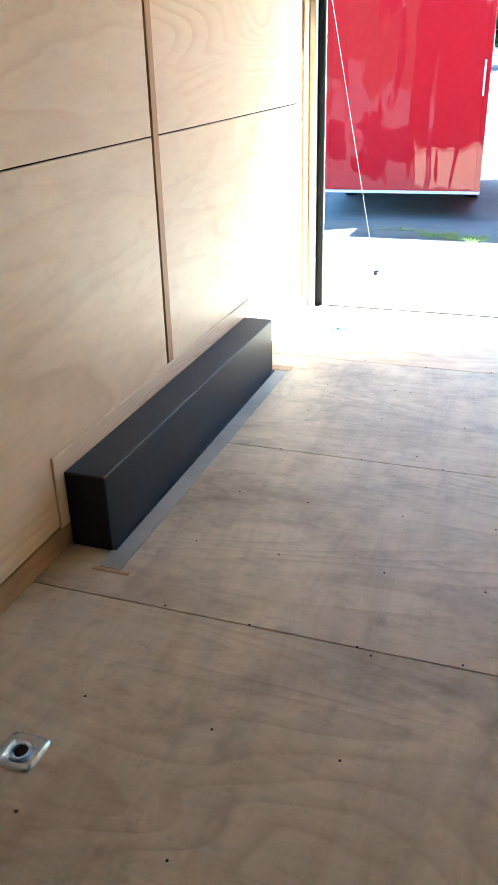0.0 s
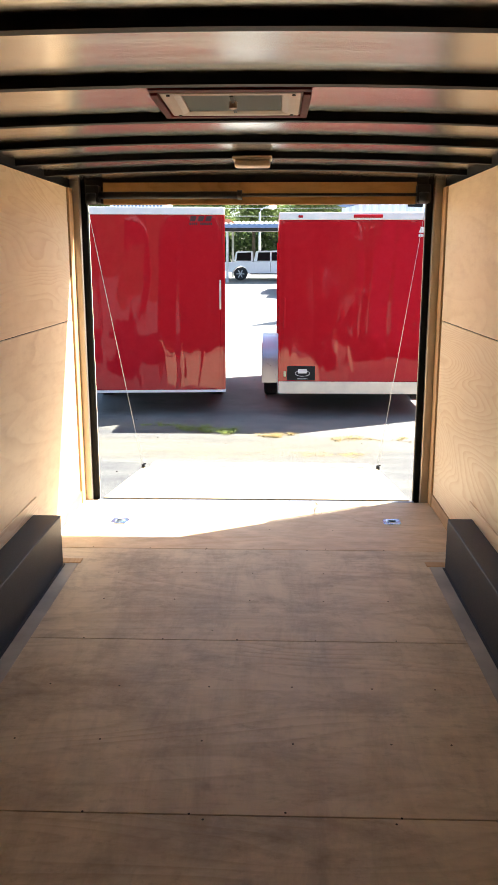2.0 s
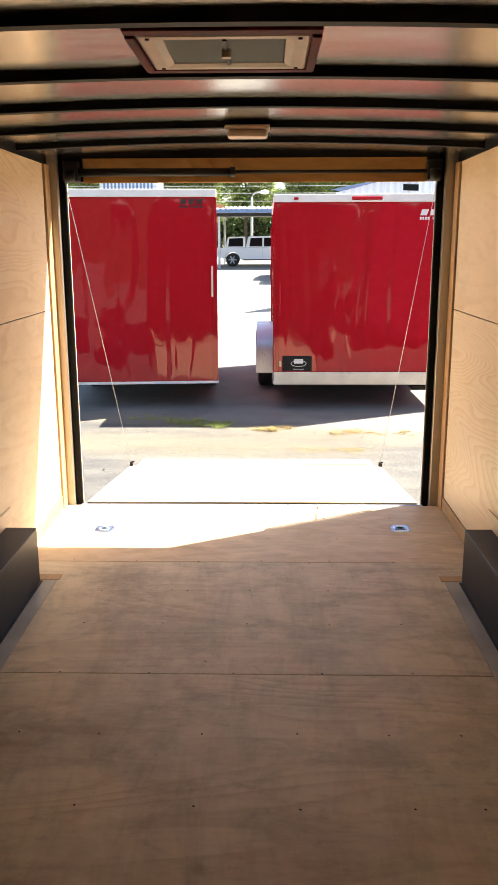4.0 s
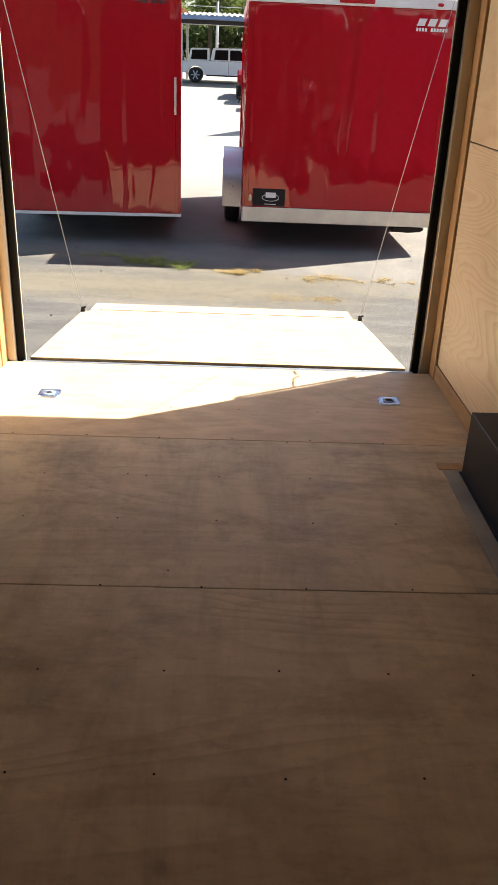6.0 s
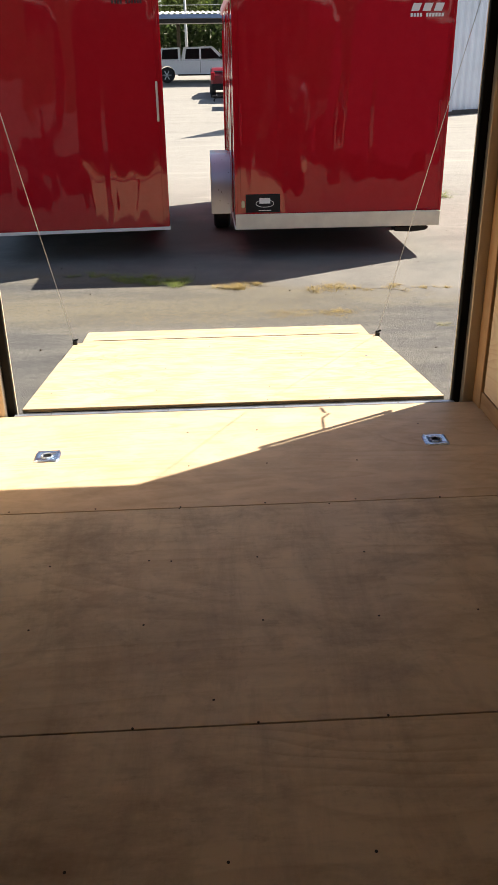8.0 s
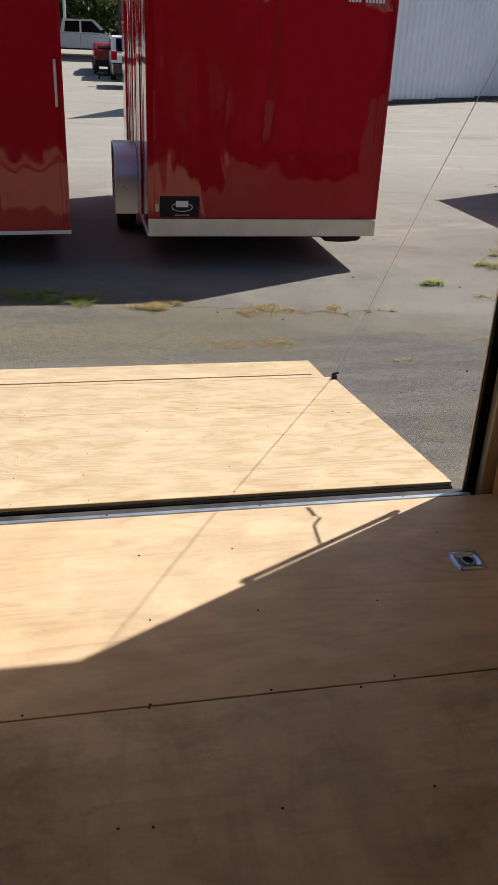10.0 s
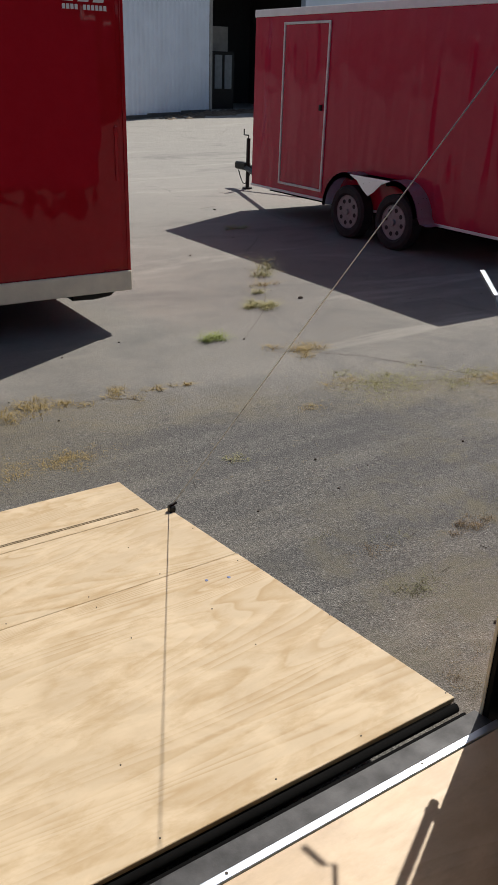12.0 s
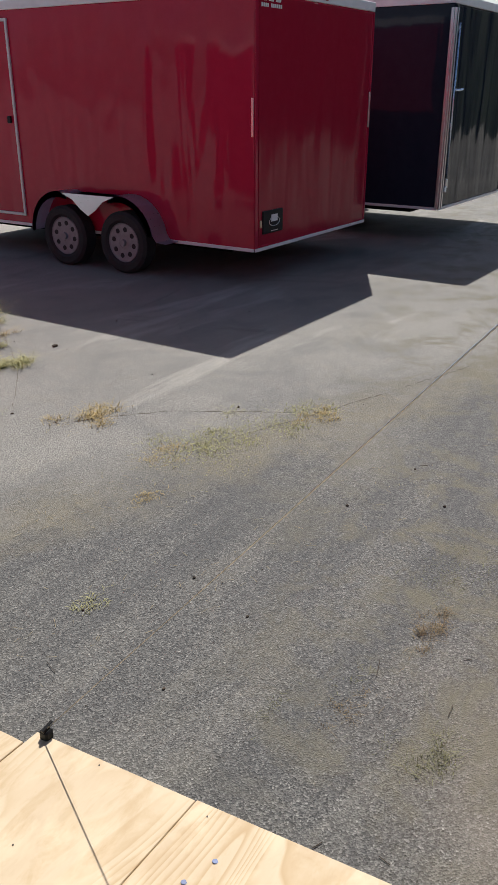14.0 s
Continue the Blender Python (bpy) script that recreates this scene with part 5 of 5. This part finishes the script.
wbm = bmesh.new()
cols = []
n_c = 62 * 4
for i in range(n_c + 1):
    s_ = L * i / n_c
    off = -0.045 if i % 4 in (1, 2) else 0.0
    p = A + along * s_ + inward * off
    g = ground_z(p.x, p.y) - 0.1
    cols.append([wbm.verts.new((p.x, p.y, g)), wbm.verts.new((p.x, p.y, eave(s_)))])
for p, q in zip(cols, cols[1:]):
    wbm.faces.new((p[0], q[0], q[1], p[1]))
part("wall", wbm, M["white_cladding"], wh_, "ribbed white cladding")


def along_box(s0, s1, d0, d1, z0, z1):
    """A box on the warehouse wall: distance along it, depth in front (negative) or behind, and height."""
    bm = bmesh.new()
    vs = []
    for z in (z0, z1):
        for s_, d in ((s0, d0), (s1, d0), (s1, d1), (s0, d1)):
            p = A + along * s_ + inward * d
            vs.append(bm.verts.new((p.x, p.y, z)))
    for f in ((3, 2, 1, 0), (4, 5, 6, 7), (0, 1, 5, 4), (1, 2, 6, 5), (2, 3, 7, 6), (3, 0, 4, 7)):
        bm.faces.new([vs[k] for k in f])
    bmesh.ops.recalc_face_normals(bm, faces=bm.faces)
    return bm


# dark strip for the shadow and dirt along the wall's foot
for k in range(8):
    p = A + along * (L * (k + 0.5) / 8)
    part("plinth", along_box(L * k / 8 + 0.001, L * (k + 1) / 8 - 0.001, -0.08, -0.03, -0.6, ground_z(p.x, p.y) + 0.13), M["base_shade_dirt"], wh_, "concrete plinth darkened for the wall's base shadow and dirt")
part("corner_trim", along_box(L - 0.12, L + 0.06, -0.07, 0.05, -0.2, 5.3), M["concrete"], wh_)
rb = bmesh.new()
rv = []
for s_ in (-0.4, 10, L + 0.2):
    for d in (-0.3, 10.0):
        p = A + along * s_ + (inward * d if d < 0 else Vector((5.0, 8.6, 0)))
        rv.append(rb.verts.new((p.x, p.y, eave(max(0, min(L, s_))) + 0.05)))
rb.faces.new((rv[0], rv[2], rv[3], rv[1]))
rb.faces.new((rv[2], rv[4], rv[5], rv[3]))
bmesh.ops.solidify(rb, geom=rb.faces[:], thickness=0.12)
part("roof", rb, M["blue_trim"], wh_, "blue-edged metal roof")
win = part("window", along_box(2.5, 3.1, -0.05, -0.032, 3.42, 3.62), M["car_glass"], wh_, "small dark window")
win = part("window", along_box(4.35, 4.7, -0.05, -0.032, 3.45, 4.15), M["car_glass"], wh_, "small dark window")
# bay to the right of the corner
g = ground_z(20, 29.70) - 0.1
part("bay_side", bx(19.05, 19.3, 29.65, 29.95, g, 5.3), M["concrete"], wh_)
part("bay_header", bx(19.3, 24.0, 29.70, 30.00, 4.85, 5.3), M["white_cladding"], wh_)
part("bay_wall", bx(23.7, 40.0, 29.70, 30.00, g, 5.25), M["white_cladding"], wh_)
part("bay_trim", bx(19.3, 23.7, 29.64, 29.70, 4.72, 4.85, 0.01), M["alu"], wh_)
# bay lining coloured near-black so the opening reads as unlit
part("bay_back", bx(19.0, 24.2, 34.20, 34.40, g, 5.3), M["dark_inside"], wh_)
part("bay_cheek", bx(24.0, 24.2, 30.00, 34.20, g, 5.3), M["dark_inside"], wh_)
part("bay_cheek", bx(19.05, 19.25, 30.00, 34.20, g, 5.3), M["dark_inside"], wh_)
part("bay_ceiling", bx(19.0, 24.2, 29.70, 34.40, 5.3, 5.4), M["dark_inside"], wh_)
part("bay_inner_panel", bx(19.3, 21.6, 32.20, 32.25, 2.3, 3.3, 0.01), M["concrete"], wh_)
part("side_roof", bx(19.2, 40.5, 29.40, 34.60, 5.41, 5.5), M["roof_metal"], wh_)
gate = thing("slatted_gate", (20.2, 31.20, g + 0.1), "dark metal gate with grey upright panels", "gate")
gz_ = ground_z(20.2, 31.20) - 0.1
part("gate_frame", bx(19.32, 21.3, 31.22, 31.26, gz_, 2.35), M["black_steel"], gate)
for i in range(4):
    part("gate_panel", bx(19.42 + 0.47 * i, 19.77 + 0.47 * i, 31.18, 31.21, 0.95, 2.22, 0.01), M["gate_panel"], gate)
for o in list(wh_.children):
    if o.name.startswith(("bay_", "side_roof")):
        o.location += Vector((-2.02, -0.95, 0))
gate.location += Vector((-2.02, -0.95, 0))
db = thing("dirt_bank", (17, 28.5, 0), "low strip of dry dirt and weeds along the warehouse", "dirt", kind="stuff")
dbm = bmesh.new()
rb_ = random.Random(9)
for k in range(120):
    s_ = 12.6 + 6.4 * rb_.random()
    p = A + along * s_ - inward * (0.1 + 1.1 * rb_.random())
    r = rb_.uniform(0.2, 0.5) * min(1.0, 0.35 + (s_ - 12.6) / 4)
    bmesh.ops.create_icosphere(dbm, subdivisions=1, radius=r, matrix=Matrix.Translation((p.x, p.y, ground_z(p.x, p.y) - r * 0.55)) @ Matrix.Diagonal((1.5, 1.2, rb_.uniform(0.6, 0.9), 1)))
part("clods", dbm, M["bank"], db, smooth=True)


# ---------------------------------------------------------------- trees
def tree_mesh(seed, h, spread, mat_leaf, conifer=False, n=1500, leaf=0.32):
    r = random.Random(seed)
    t = thing("tree", (0, 0, 0), "tall dark conifer behind the lot" if conifer else "full green broadleaf tree behind the lot", "tree", "trees behind the lot")
    tr = bmesh.new()
    cyl((0, 0, 0), (0.1, 0, h * 0.45), 0.22, 8, 0.15, tr)
    cyl((0.1, 0, h * 0.45), (0, 0.1, h * 0.92), 0.15, 8, 0.04, tr)
    limbs = []
    for k in range(9):
        a = r.uniform(0, 2 * math.pi)
        z = h * r.uniform(0.28, 0.75)
        d = spread * r.uniform(0.45, 0.85)
        end = Vector((d * math.cos(a), d * math.sin(a), z + (0.05 if conifer else 0.18) * h))
        cyl((0, 0, z), end, 0.07, 6, 0.02, tr)
        limbs.append(end)
    part("trunk", tr, M["bark"], t)
    verts, faces = [], []
    clumps = [(e, spread * 0.42) for e in limbs] + [(Vector((r.gauss(0, spread * 0.35), r.gauss(0, spread * 0.35), h * r.uniform(0.3, 0.97))), spread * r.uniform(0.22, 0.42)) for _ in range(16)]
    for k in range(n):
        if conifer:
            z = h * (0.12 + 0.88 * r.random() ** 0.8)
            rad = spread * (1.05 - z / h) * r.uniform(0.3, 1.0) + 0.1
            a = r.uniform(0, 2 * math.pi)
            c = Vector((rad * math.cos(a), rad * math.sin(a), z - 0.25 * rad))
        else:
            e, rr = clumps[r.randrange(len(clumps))]
            d = Vector((r.gauss(0, 1), r.gauss(0, 1), r.gauss(0, 0.8))).normalized() * rr * r.uniform(0.55, 1.05)
            c = e + d
        u = Vector((r.gauss(0, 1), r.gauss(0, 1), r.gauss(0, 0.6))).normalized()
        v = u.cross(Vector((r.gauss(0, 1), r.gauss(0, 1), r.gauss(0, 1)))).normalized()
        s = leaf * r.uniform(0.6, 1.4)
        i = len(verts)
        verts += [c - u * s, c + v * s * 0.55, c + u * s, c - v * s * 0.55]
        faces.append((i, i + 1, i + 2, i + 3))
    me = bpy.data.meshes.new("crown")
    me.from_pydata([tuple(q) for q in verts], [], faces)
    me.materials.append(mat_leaf)
    cr = new("crown", me)
    cr.parent = t
    return t


kinds = [tree_mesh(11, 9.5, 3.4, M["leaf"], n=10500, leaf=0.145), tree_mesh(12, 11.5, 3.0, M["leaf"], n=10500, leaf=0.145), tree_mesh(13, 14.0, 2.6, M["leaf_dark"], True, n=10500, leaf=0.145)]
tr_rng = random.Random(21)
used = set()
spots = [(-26 + 3.6 * i + tr_rng.uniform(-1, 1), 70 + tr_rng.uniform(-4, 10)) for i in range(17) if i % 5 != 2] + [(-22 + 5.2 * i + tr_rng.uniform(-1.5, 1.5), 84 + tr_rng.uniform(-3, 6)) for i in range(10)]
spots += [(34, 52), (39, 55), (30, 58)]
for i, (x, y) in enumerate(spots):
    k = tr_rng.choice((0, 0, 1, 1, 2))
    m = Matrix.Translation((x, y, ground_z(max(x, 0), min(y, 80)) - 0.1)) @ Matrix.Rotation(tr_rng.uniform(0, 6.28), 4, "Z")
    if k not in used:
        used.add(k)
        kinds[k].matrix_basis = m
    else:
        copy_thing(kinds[k], m)
for x, y, turn in ((42.3, 42.0, 0.4), (46.2, 37.6, 2.1), (48.4, 34.9, 4.0)):
    copy_thing(kinds[2], Matrix.Translation((x, y, ground_z(x, y) - 0.1)) @ Matrix.Rotation(turn, 4, "Z"))
hedge_v, hedge_f = [], []
hr = random.Random(5)
for k in range(23400):
    x, y = hr.uniform(-45, 35), 92 + hr.uniform(-3, 3)
    z = ground_z(0, 80) + 7.0 * hr.random() ** 0.8 * (0.75 + 0.25 * math.sin(x * 0.7) * math.sin(x * 0.23 + 1))
    u = Vector((hr.gauss(0, 1), hr.gauss(0, 1), hr.gauss(0, 1))).normalized()
    v = u.cross(Vector((hr.gauss(0, 1), hr.gauss(0, 1), hr.gauss(0, 1)))).normalized()
    s = hr.uniform(0.2, 0.5)
    c = Vector((x, y, z))
    i = len(hedge_v)
    hedge_v += [tuple(c - u * s), tuple(c + v * s * 0.6), tuple(c + u * s), tuple(c - v * s * 0.6)]
    hedge_f.append((i, i + 1, i + 2, i + 3))
me = bpy.data.meshes.new("far_woods")
me.from_pydata(hedge_v, [], hedge_f)
me.materials.append(M["leaf_dark"])
tagged(new("far_woods", me), "dense green woods far behind the lot", "woods", kind="stuff")


# mostly unseen ring, added to darken the horizon in the paint's reflections
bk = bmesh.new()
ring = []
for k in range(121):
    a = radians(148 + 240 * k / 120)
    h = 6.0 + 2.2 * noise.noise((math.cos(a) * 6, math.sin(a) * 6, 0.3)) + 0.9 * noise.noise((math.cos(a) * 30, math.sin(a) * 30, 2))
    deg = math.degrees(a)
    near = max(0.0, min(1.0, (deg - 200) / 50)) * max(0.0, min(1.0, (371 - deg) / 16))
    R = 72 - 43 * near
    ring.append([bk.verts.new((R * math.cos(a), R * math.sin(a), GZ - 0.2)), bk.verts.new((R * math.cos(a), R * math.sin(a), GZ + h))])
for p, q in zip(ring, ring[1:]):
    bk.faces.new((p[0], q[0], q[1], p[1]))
tagged(part("backdrop", bk, M["woods"]), "dark woods ring round the lot, mostly unseen, added for reflections", "backdrop", kind="structure")


# ---------------------------------------------------------------- weeds and litter on the asphalt
def tuft(x, y, r, n, h, mat, label, seed):
    """A clump of thin bent blades growing from a crack, in a ragged mat of fallen stalks."""
    q = random.Random(seed)
    verts, faces = [], []
    for k in range(int(n * (0.35 if y > 2.3 else 0.22))):
        a, l, w = q.uniform(0, 6.283), q.uniform(0.01, 0.05), q.uniform(0.0003, 0.0008)
        px, py, pz = q.gauss(0, r * 0.95), q.gauss(0, r * 0.5), q.uniform(0.002, 0.007)
        dx, dy = l * math.cos(a), l * math.sin(a)
        sx, sy = -w * math.sin(a), w * math.cos(a)
        i = len(verts)
        verts += [(px - sx, py - sy, pz), (px + sx, py + sy, pz), (px + dx + sx, py + dy + sy, pz + 0.003), (px + dx - sx, py + dy - sy, pz + 0.003)]
        faces.append((i, i + 1, i + 2, i + 3))
    hubs = [(q.gauss(0, r * 0.75), q.gauss(0, r * 0.42)) for i in range(7)]
    for k in range(int(n * (2.0 if y > 2.3 else 1.6))):
        c = q.choice(hubs)
        px, py = c[0] + q.gauss(0, r * 0.26), c[1] + q.gauss(0, r * 0.22)
        lean, la = (q.uniform(1.0, 3.4) if y > 2.3 else q.uniform(0.6, 2.4)), q.uniform(0, 6.283)
        hh = h * (0.62 if y > 3.3 else 0.42) * q.uniform(0.2, 1.0) ** 1.4
        w = q.uniform(0.0007, 0.0017) if y > 2.3 else q.uniform(0.0004, 0.0009)
        dx, dy = lean * hh * math.cos(la), lean * hh * math.sin(la)
        sx, sy = -w * math.sin(la), w * math.cos(la)
        i = len(verts)
        verts += [(px - sx, py - sy, 0), (px + sx, py + sy, 0), (px + dx * 0.4 + sx, py + dy * 0.4 + sy, hh * 0.7), (px + dx * 0.4 - sx, py + dy * 0.4 - sy, hh * 0.7), (px + dx, py + dy, hh * 0.85)]
        faces += [(i, i + 1, i + 2, i + 3), (i + 3, i + 2, i + 4)]
    me = bpy.data.meshes.new("weed_tuft")
    me.from_pydata(verts, [], faces)
    me.materials.append(mat)
    ob = new("weed_tuft", me)
    ob.location = (x, y, ground_z(x, y))
    tagged(ob, label, "weeds", "weeds in the lot", "stuff")


GREEN, DRY = "low green weeds growing through the asphalt", "dry straw-coloured weeds on the asphalt"
for i, (x, y, r, n, h, c) in enumerate((
        (-1.34, 4.45, 0.14, 160, 0.06, 0), (-0.9, 4.15, 0.16, 320, 0.09, 0), (-0.5, 4.08, 0.16, 420, 0.10, 0), (0.12, 3.82, 0.12, 240, 0.07, 1),
        (1.05, 3.68, 0.12, 160, 0.05, 1), (1.35, 3.62, 0.08, 60, 0.03, 1), (1.66, 3.59, 0.10, 60, 0.03, 1), (2.84, 4.39, 0.09, 260, 0.10, 0), (3.68, 5.08, 0.12, 220, 0.10, 2),
        (3.95, 5.5, 0.06, 60, 0.12, 2), (4.46, 6.11, 0.14, 120, 0.14, 2), (3.23, 3.87, 0.16, 300, 0.07, 1), (3.25, 2.97, 0.30, 380, 0.035, 2), (3.66, 2.90, 0.26, 380, 0.035, 2), (4.08, 2.63, 0.12, 200, 0.06, 1),
        (1.78, 1.06, 0.09, 60, 0.05, 2), (1.74, 0.95, 0.05, 40, 0.03, 2), (2.38, 1.25, 0.08, 90, 0.05, 1), (1.93, 1.36, 0.06, 30, 0.04, 2),
        (1.66, 1.52, 0.06, 35, 0.03, 2), (1.79, 2.43, 0.07, 60, 0.03, 2), (5.7, 8.6, 0.12, 120, 0.10, 0), (1.54, 0.52, 0.12, 140, 0.04, 1), (-0.8, 2.75, 0.25, 160, 0.015, 1), (0.6, 2.9, 0.22, 150, 0.015, 1),
        (0.98, 2.92, 0.16, 120, 0.02, 1), (-0.2, 2.85, 0.25, 160, 0.015, 1), (3.54, 8.95, 0.16, 170, 0.2, 0),
        (3.45, 3.06, 0.22, 420, 0.04, 2), (3.12, 3.12, 0.14, 220, 0.03, 1), (4.07, 2.66, 0.20, 300, 0.05, 2), (2.62, 2.84, 0.08, 90, 0.03, 1), (2.34, 1.25, 0.07, 240, 0.06, 1), (2.78, 1.32, 0.20, 300, 0.025, 2), (3.1, 1.1, 0.25, 320, 0.02, 2),
        (1.82, 1.30, 0.08, 130, 0.03, 1), (1.76, 0.97, 0.08, 150, 0.04, 2), (2.25, 0.75, 0.12, 120, 0.03, 1), (2.62, 0.6, 0.2, 260, 0.03, 2), (1.95, 0.45, 0.12, 130, 0.03, 1), (4.65, 6.35, 0.07, 50, 0.30, 2), (3.72, 5.07, 0.10, 260, 0.08, 2),
        (4.2, 5.75, 0.08, 60, 0.12, 1), (0.11, 3.89, 0.14, 260, 0.06, 1), (1.63, 3.68, 0.10, 130, 0.04, 1), (1.9, 3.62, 0.05, 60, 0.04, 1), (2.1, 3.60, 0.04, 50, 0.04, 1), (1.0, 3.70, 0.16, 240, 0.06, 1), (0.54, 2.94, 0.16, 220, 0.03, 1), (1.04, 2.88, 0.12, 220, 0.04, 1))):
    tuft(x, y, r, n, h, (M["green_grass"], M["dead_grass"] if y > 2.3 else M["brown_weeds"], M["mixed_grass"] if y > 2.3 else M["olive_weeds"])[c], (GREEN, DRY, "sparse yellow-green weeds in a crack")[c], 100 + i)

sq = random.Random(31)
sv, sf = [], []
for k in range(1100):
    x = sq.uniform(-1.6, 4.6)
    y = 3.83 - 0.324 * x + sq.gauss(0, 0.16) + (-0.9 if sq.random() < 0.25 else 0.0)
    if -1.2 < x < 1.15 and y < 2.62:
        continue
    a, l, w = sq.uniform(0, 6.283), sq.uniform(0.012, 0.05), sq.uniform(0.0005, 0.001)
    dx, dy = l * math.cos(a), l * math.sin(a)
    z = GZ + 0.002 + sq.random() * 0.006
    i = len(sv)
    sv += [(x - w * math.sin(a), y + w * math.cos(a), z), (x + w * math.sin(a), y - w * math.cos(a), z), (x + dx + w * math.sin(a), y + dy - w * math.cos(a), z + 0.004), (x + dx - w * math.sin(a), y + dy + w * math.cos(a), z + 0.004)]
    sf.append((i, i + 1, i + 2, i + 3))
me = bpy.data.meshes.new("loose_straw")
me.from_pydata(sv, [], sf)
me.materials.append(M["straw"])
tagged(new("loose_straw", me), "loose dry straw along the joint in the asphalt", "straw", kind="stuff")



def ground_crack(pts, seed):
    """A ragged soil-filled crack along a broken line."""
    q = random.Random(seed)
    verts, faces = [], []
    line = []
    for (xa, ya), (xb, yb) in zip(pts, pts[1:]):
        n = max(2, int(math.hypot(xb - xa, yb - ya) / 0.035))
        line += [(xa + (xb - xa) * i / n + q.gauss(0, 0.006), ya + (yb - ya) * i / n + q.gauss(0, 0.006)) for i in range(n)]
    for i, (x, y) in enumerate(line):
        w = q.choice((0.0015, 0.003, 0.005, 0.008))
        z = ground_z(x, y) + 0.0015
        verts += [(x - w, y - w * 0.4, z), (x + w, y + w * 0.4, z)]
        if i:
            k = 2 * i
            faces.append((k - 2, k - 1, k + 1, k))
    me = bpy.data.meshes.new("ground_crack")
    me.from_pydata(verts, [], faces)
    me.materials.append(M["debris"])
    tagged(new("ground_crack", me), "ragged soil-filled crack in the asphalt", "crack", "cracks in the lot", "stuff")


ground_crack([(4.95, 6.75), (4.46, 6.1), (3.79, 5.11), (3.62, 4.9), (3.30, 4.57), (3.03, 4.30)], 1)
ground_crack([(3.05, 3.95), (3.30, 3.78), (3.62, 3.50), (3.80, 3.20), (4.05, 2.80)], 2)
ground_crack([(2.60, 2.86), (3.25, 3.02), (3.9, 2.76), (4.8, 2.45), (5.6, 2.2)], 3)
ground_crack([(-0.3, 3.98), (0.5, 3.80), (1.2, 3.68), (1.55, 3.62), (1.75, 3.45)], 4)

lit = thing("litter", (2, 3, GZ), "small twigs and pebbles scattered on the asphalt", "litter", kind="stuff")
lb = bmesh.new()
lr = random.Random(77)
for k in range(130):
    x, y = lr.uniform(-2.2, 6), lr.uniform(0.3, 9)
    if -1.3 < x < 1.2 and y < 2.7:
        continue
    z = ground_z(x, y)
    if lr.random() < 0.35:
        a, l = lr.uniform(0, 3.14), lr.uniform(0.01, 0.04)
        cyl((x, y, z + 0.003), (x + l * math.cos(a), y + l * math.sin(a), z + 0.004), 0.0014, 5, bm=lb)
    else:
        r = lr.uniform(0.003, 0.010)
        bmesh.ops.create_icosphere(lb, subdivisions=1, radius=r, matrix=Matrix.Translation((x, y, z + r * 0.3)))
for x, y, r in ((4.23, 5.15, 0.024), (1.546, 1.88, 0.007), (2.05, 1.87, 0.007), (3.03, 4.30, 0.010), (6.27, 10.15, 0.02)):
    bmesh.ops.create_icosphere(lb, subdivisions=1, radius=r, matrix=Matrix.Translation((x, y, ground_z(x, y) + r * 0.3)) @ Matrix.Diagonal((1.3, 0.9, 0.7, 1)))
for x, y, a, l in ((1.40, 2.25, 1.2, 0.07), (2.0, 1.30, 0.3, 0.09), (1.95, 1.02, 0.1, 0.06), (6.1, 10.3, 0.4, 0.4)):
    cyl((x, y, ground_z(x, y) + 0.004), (x + l * math.cos(a), y + l * math.sin(a), ground_z(x, y) + 0.006), 0.0011, 5, bm=lb)
part("bits", lb, M["debris"], lit)
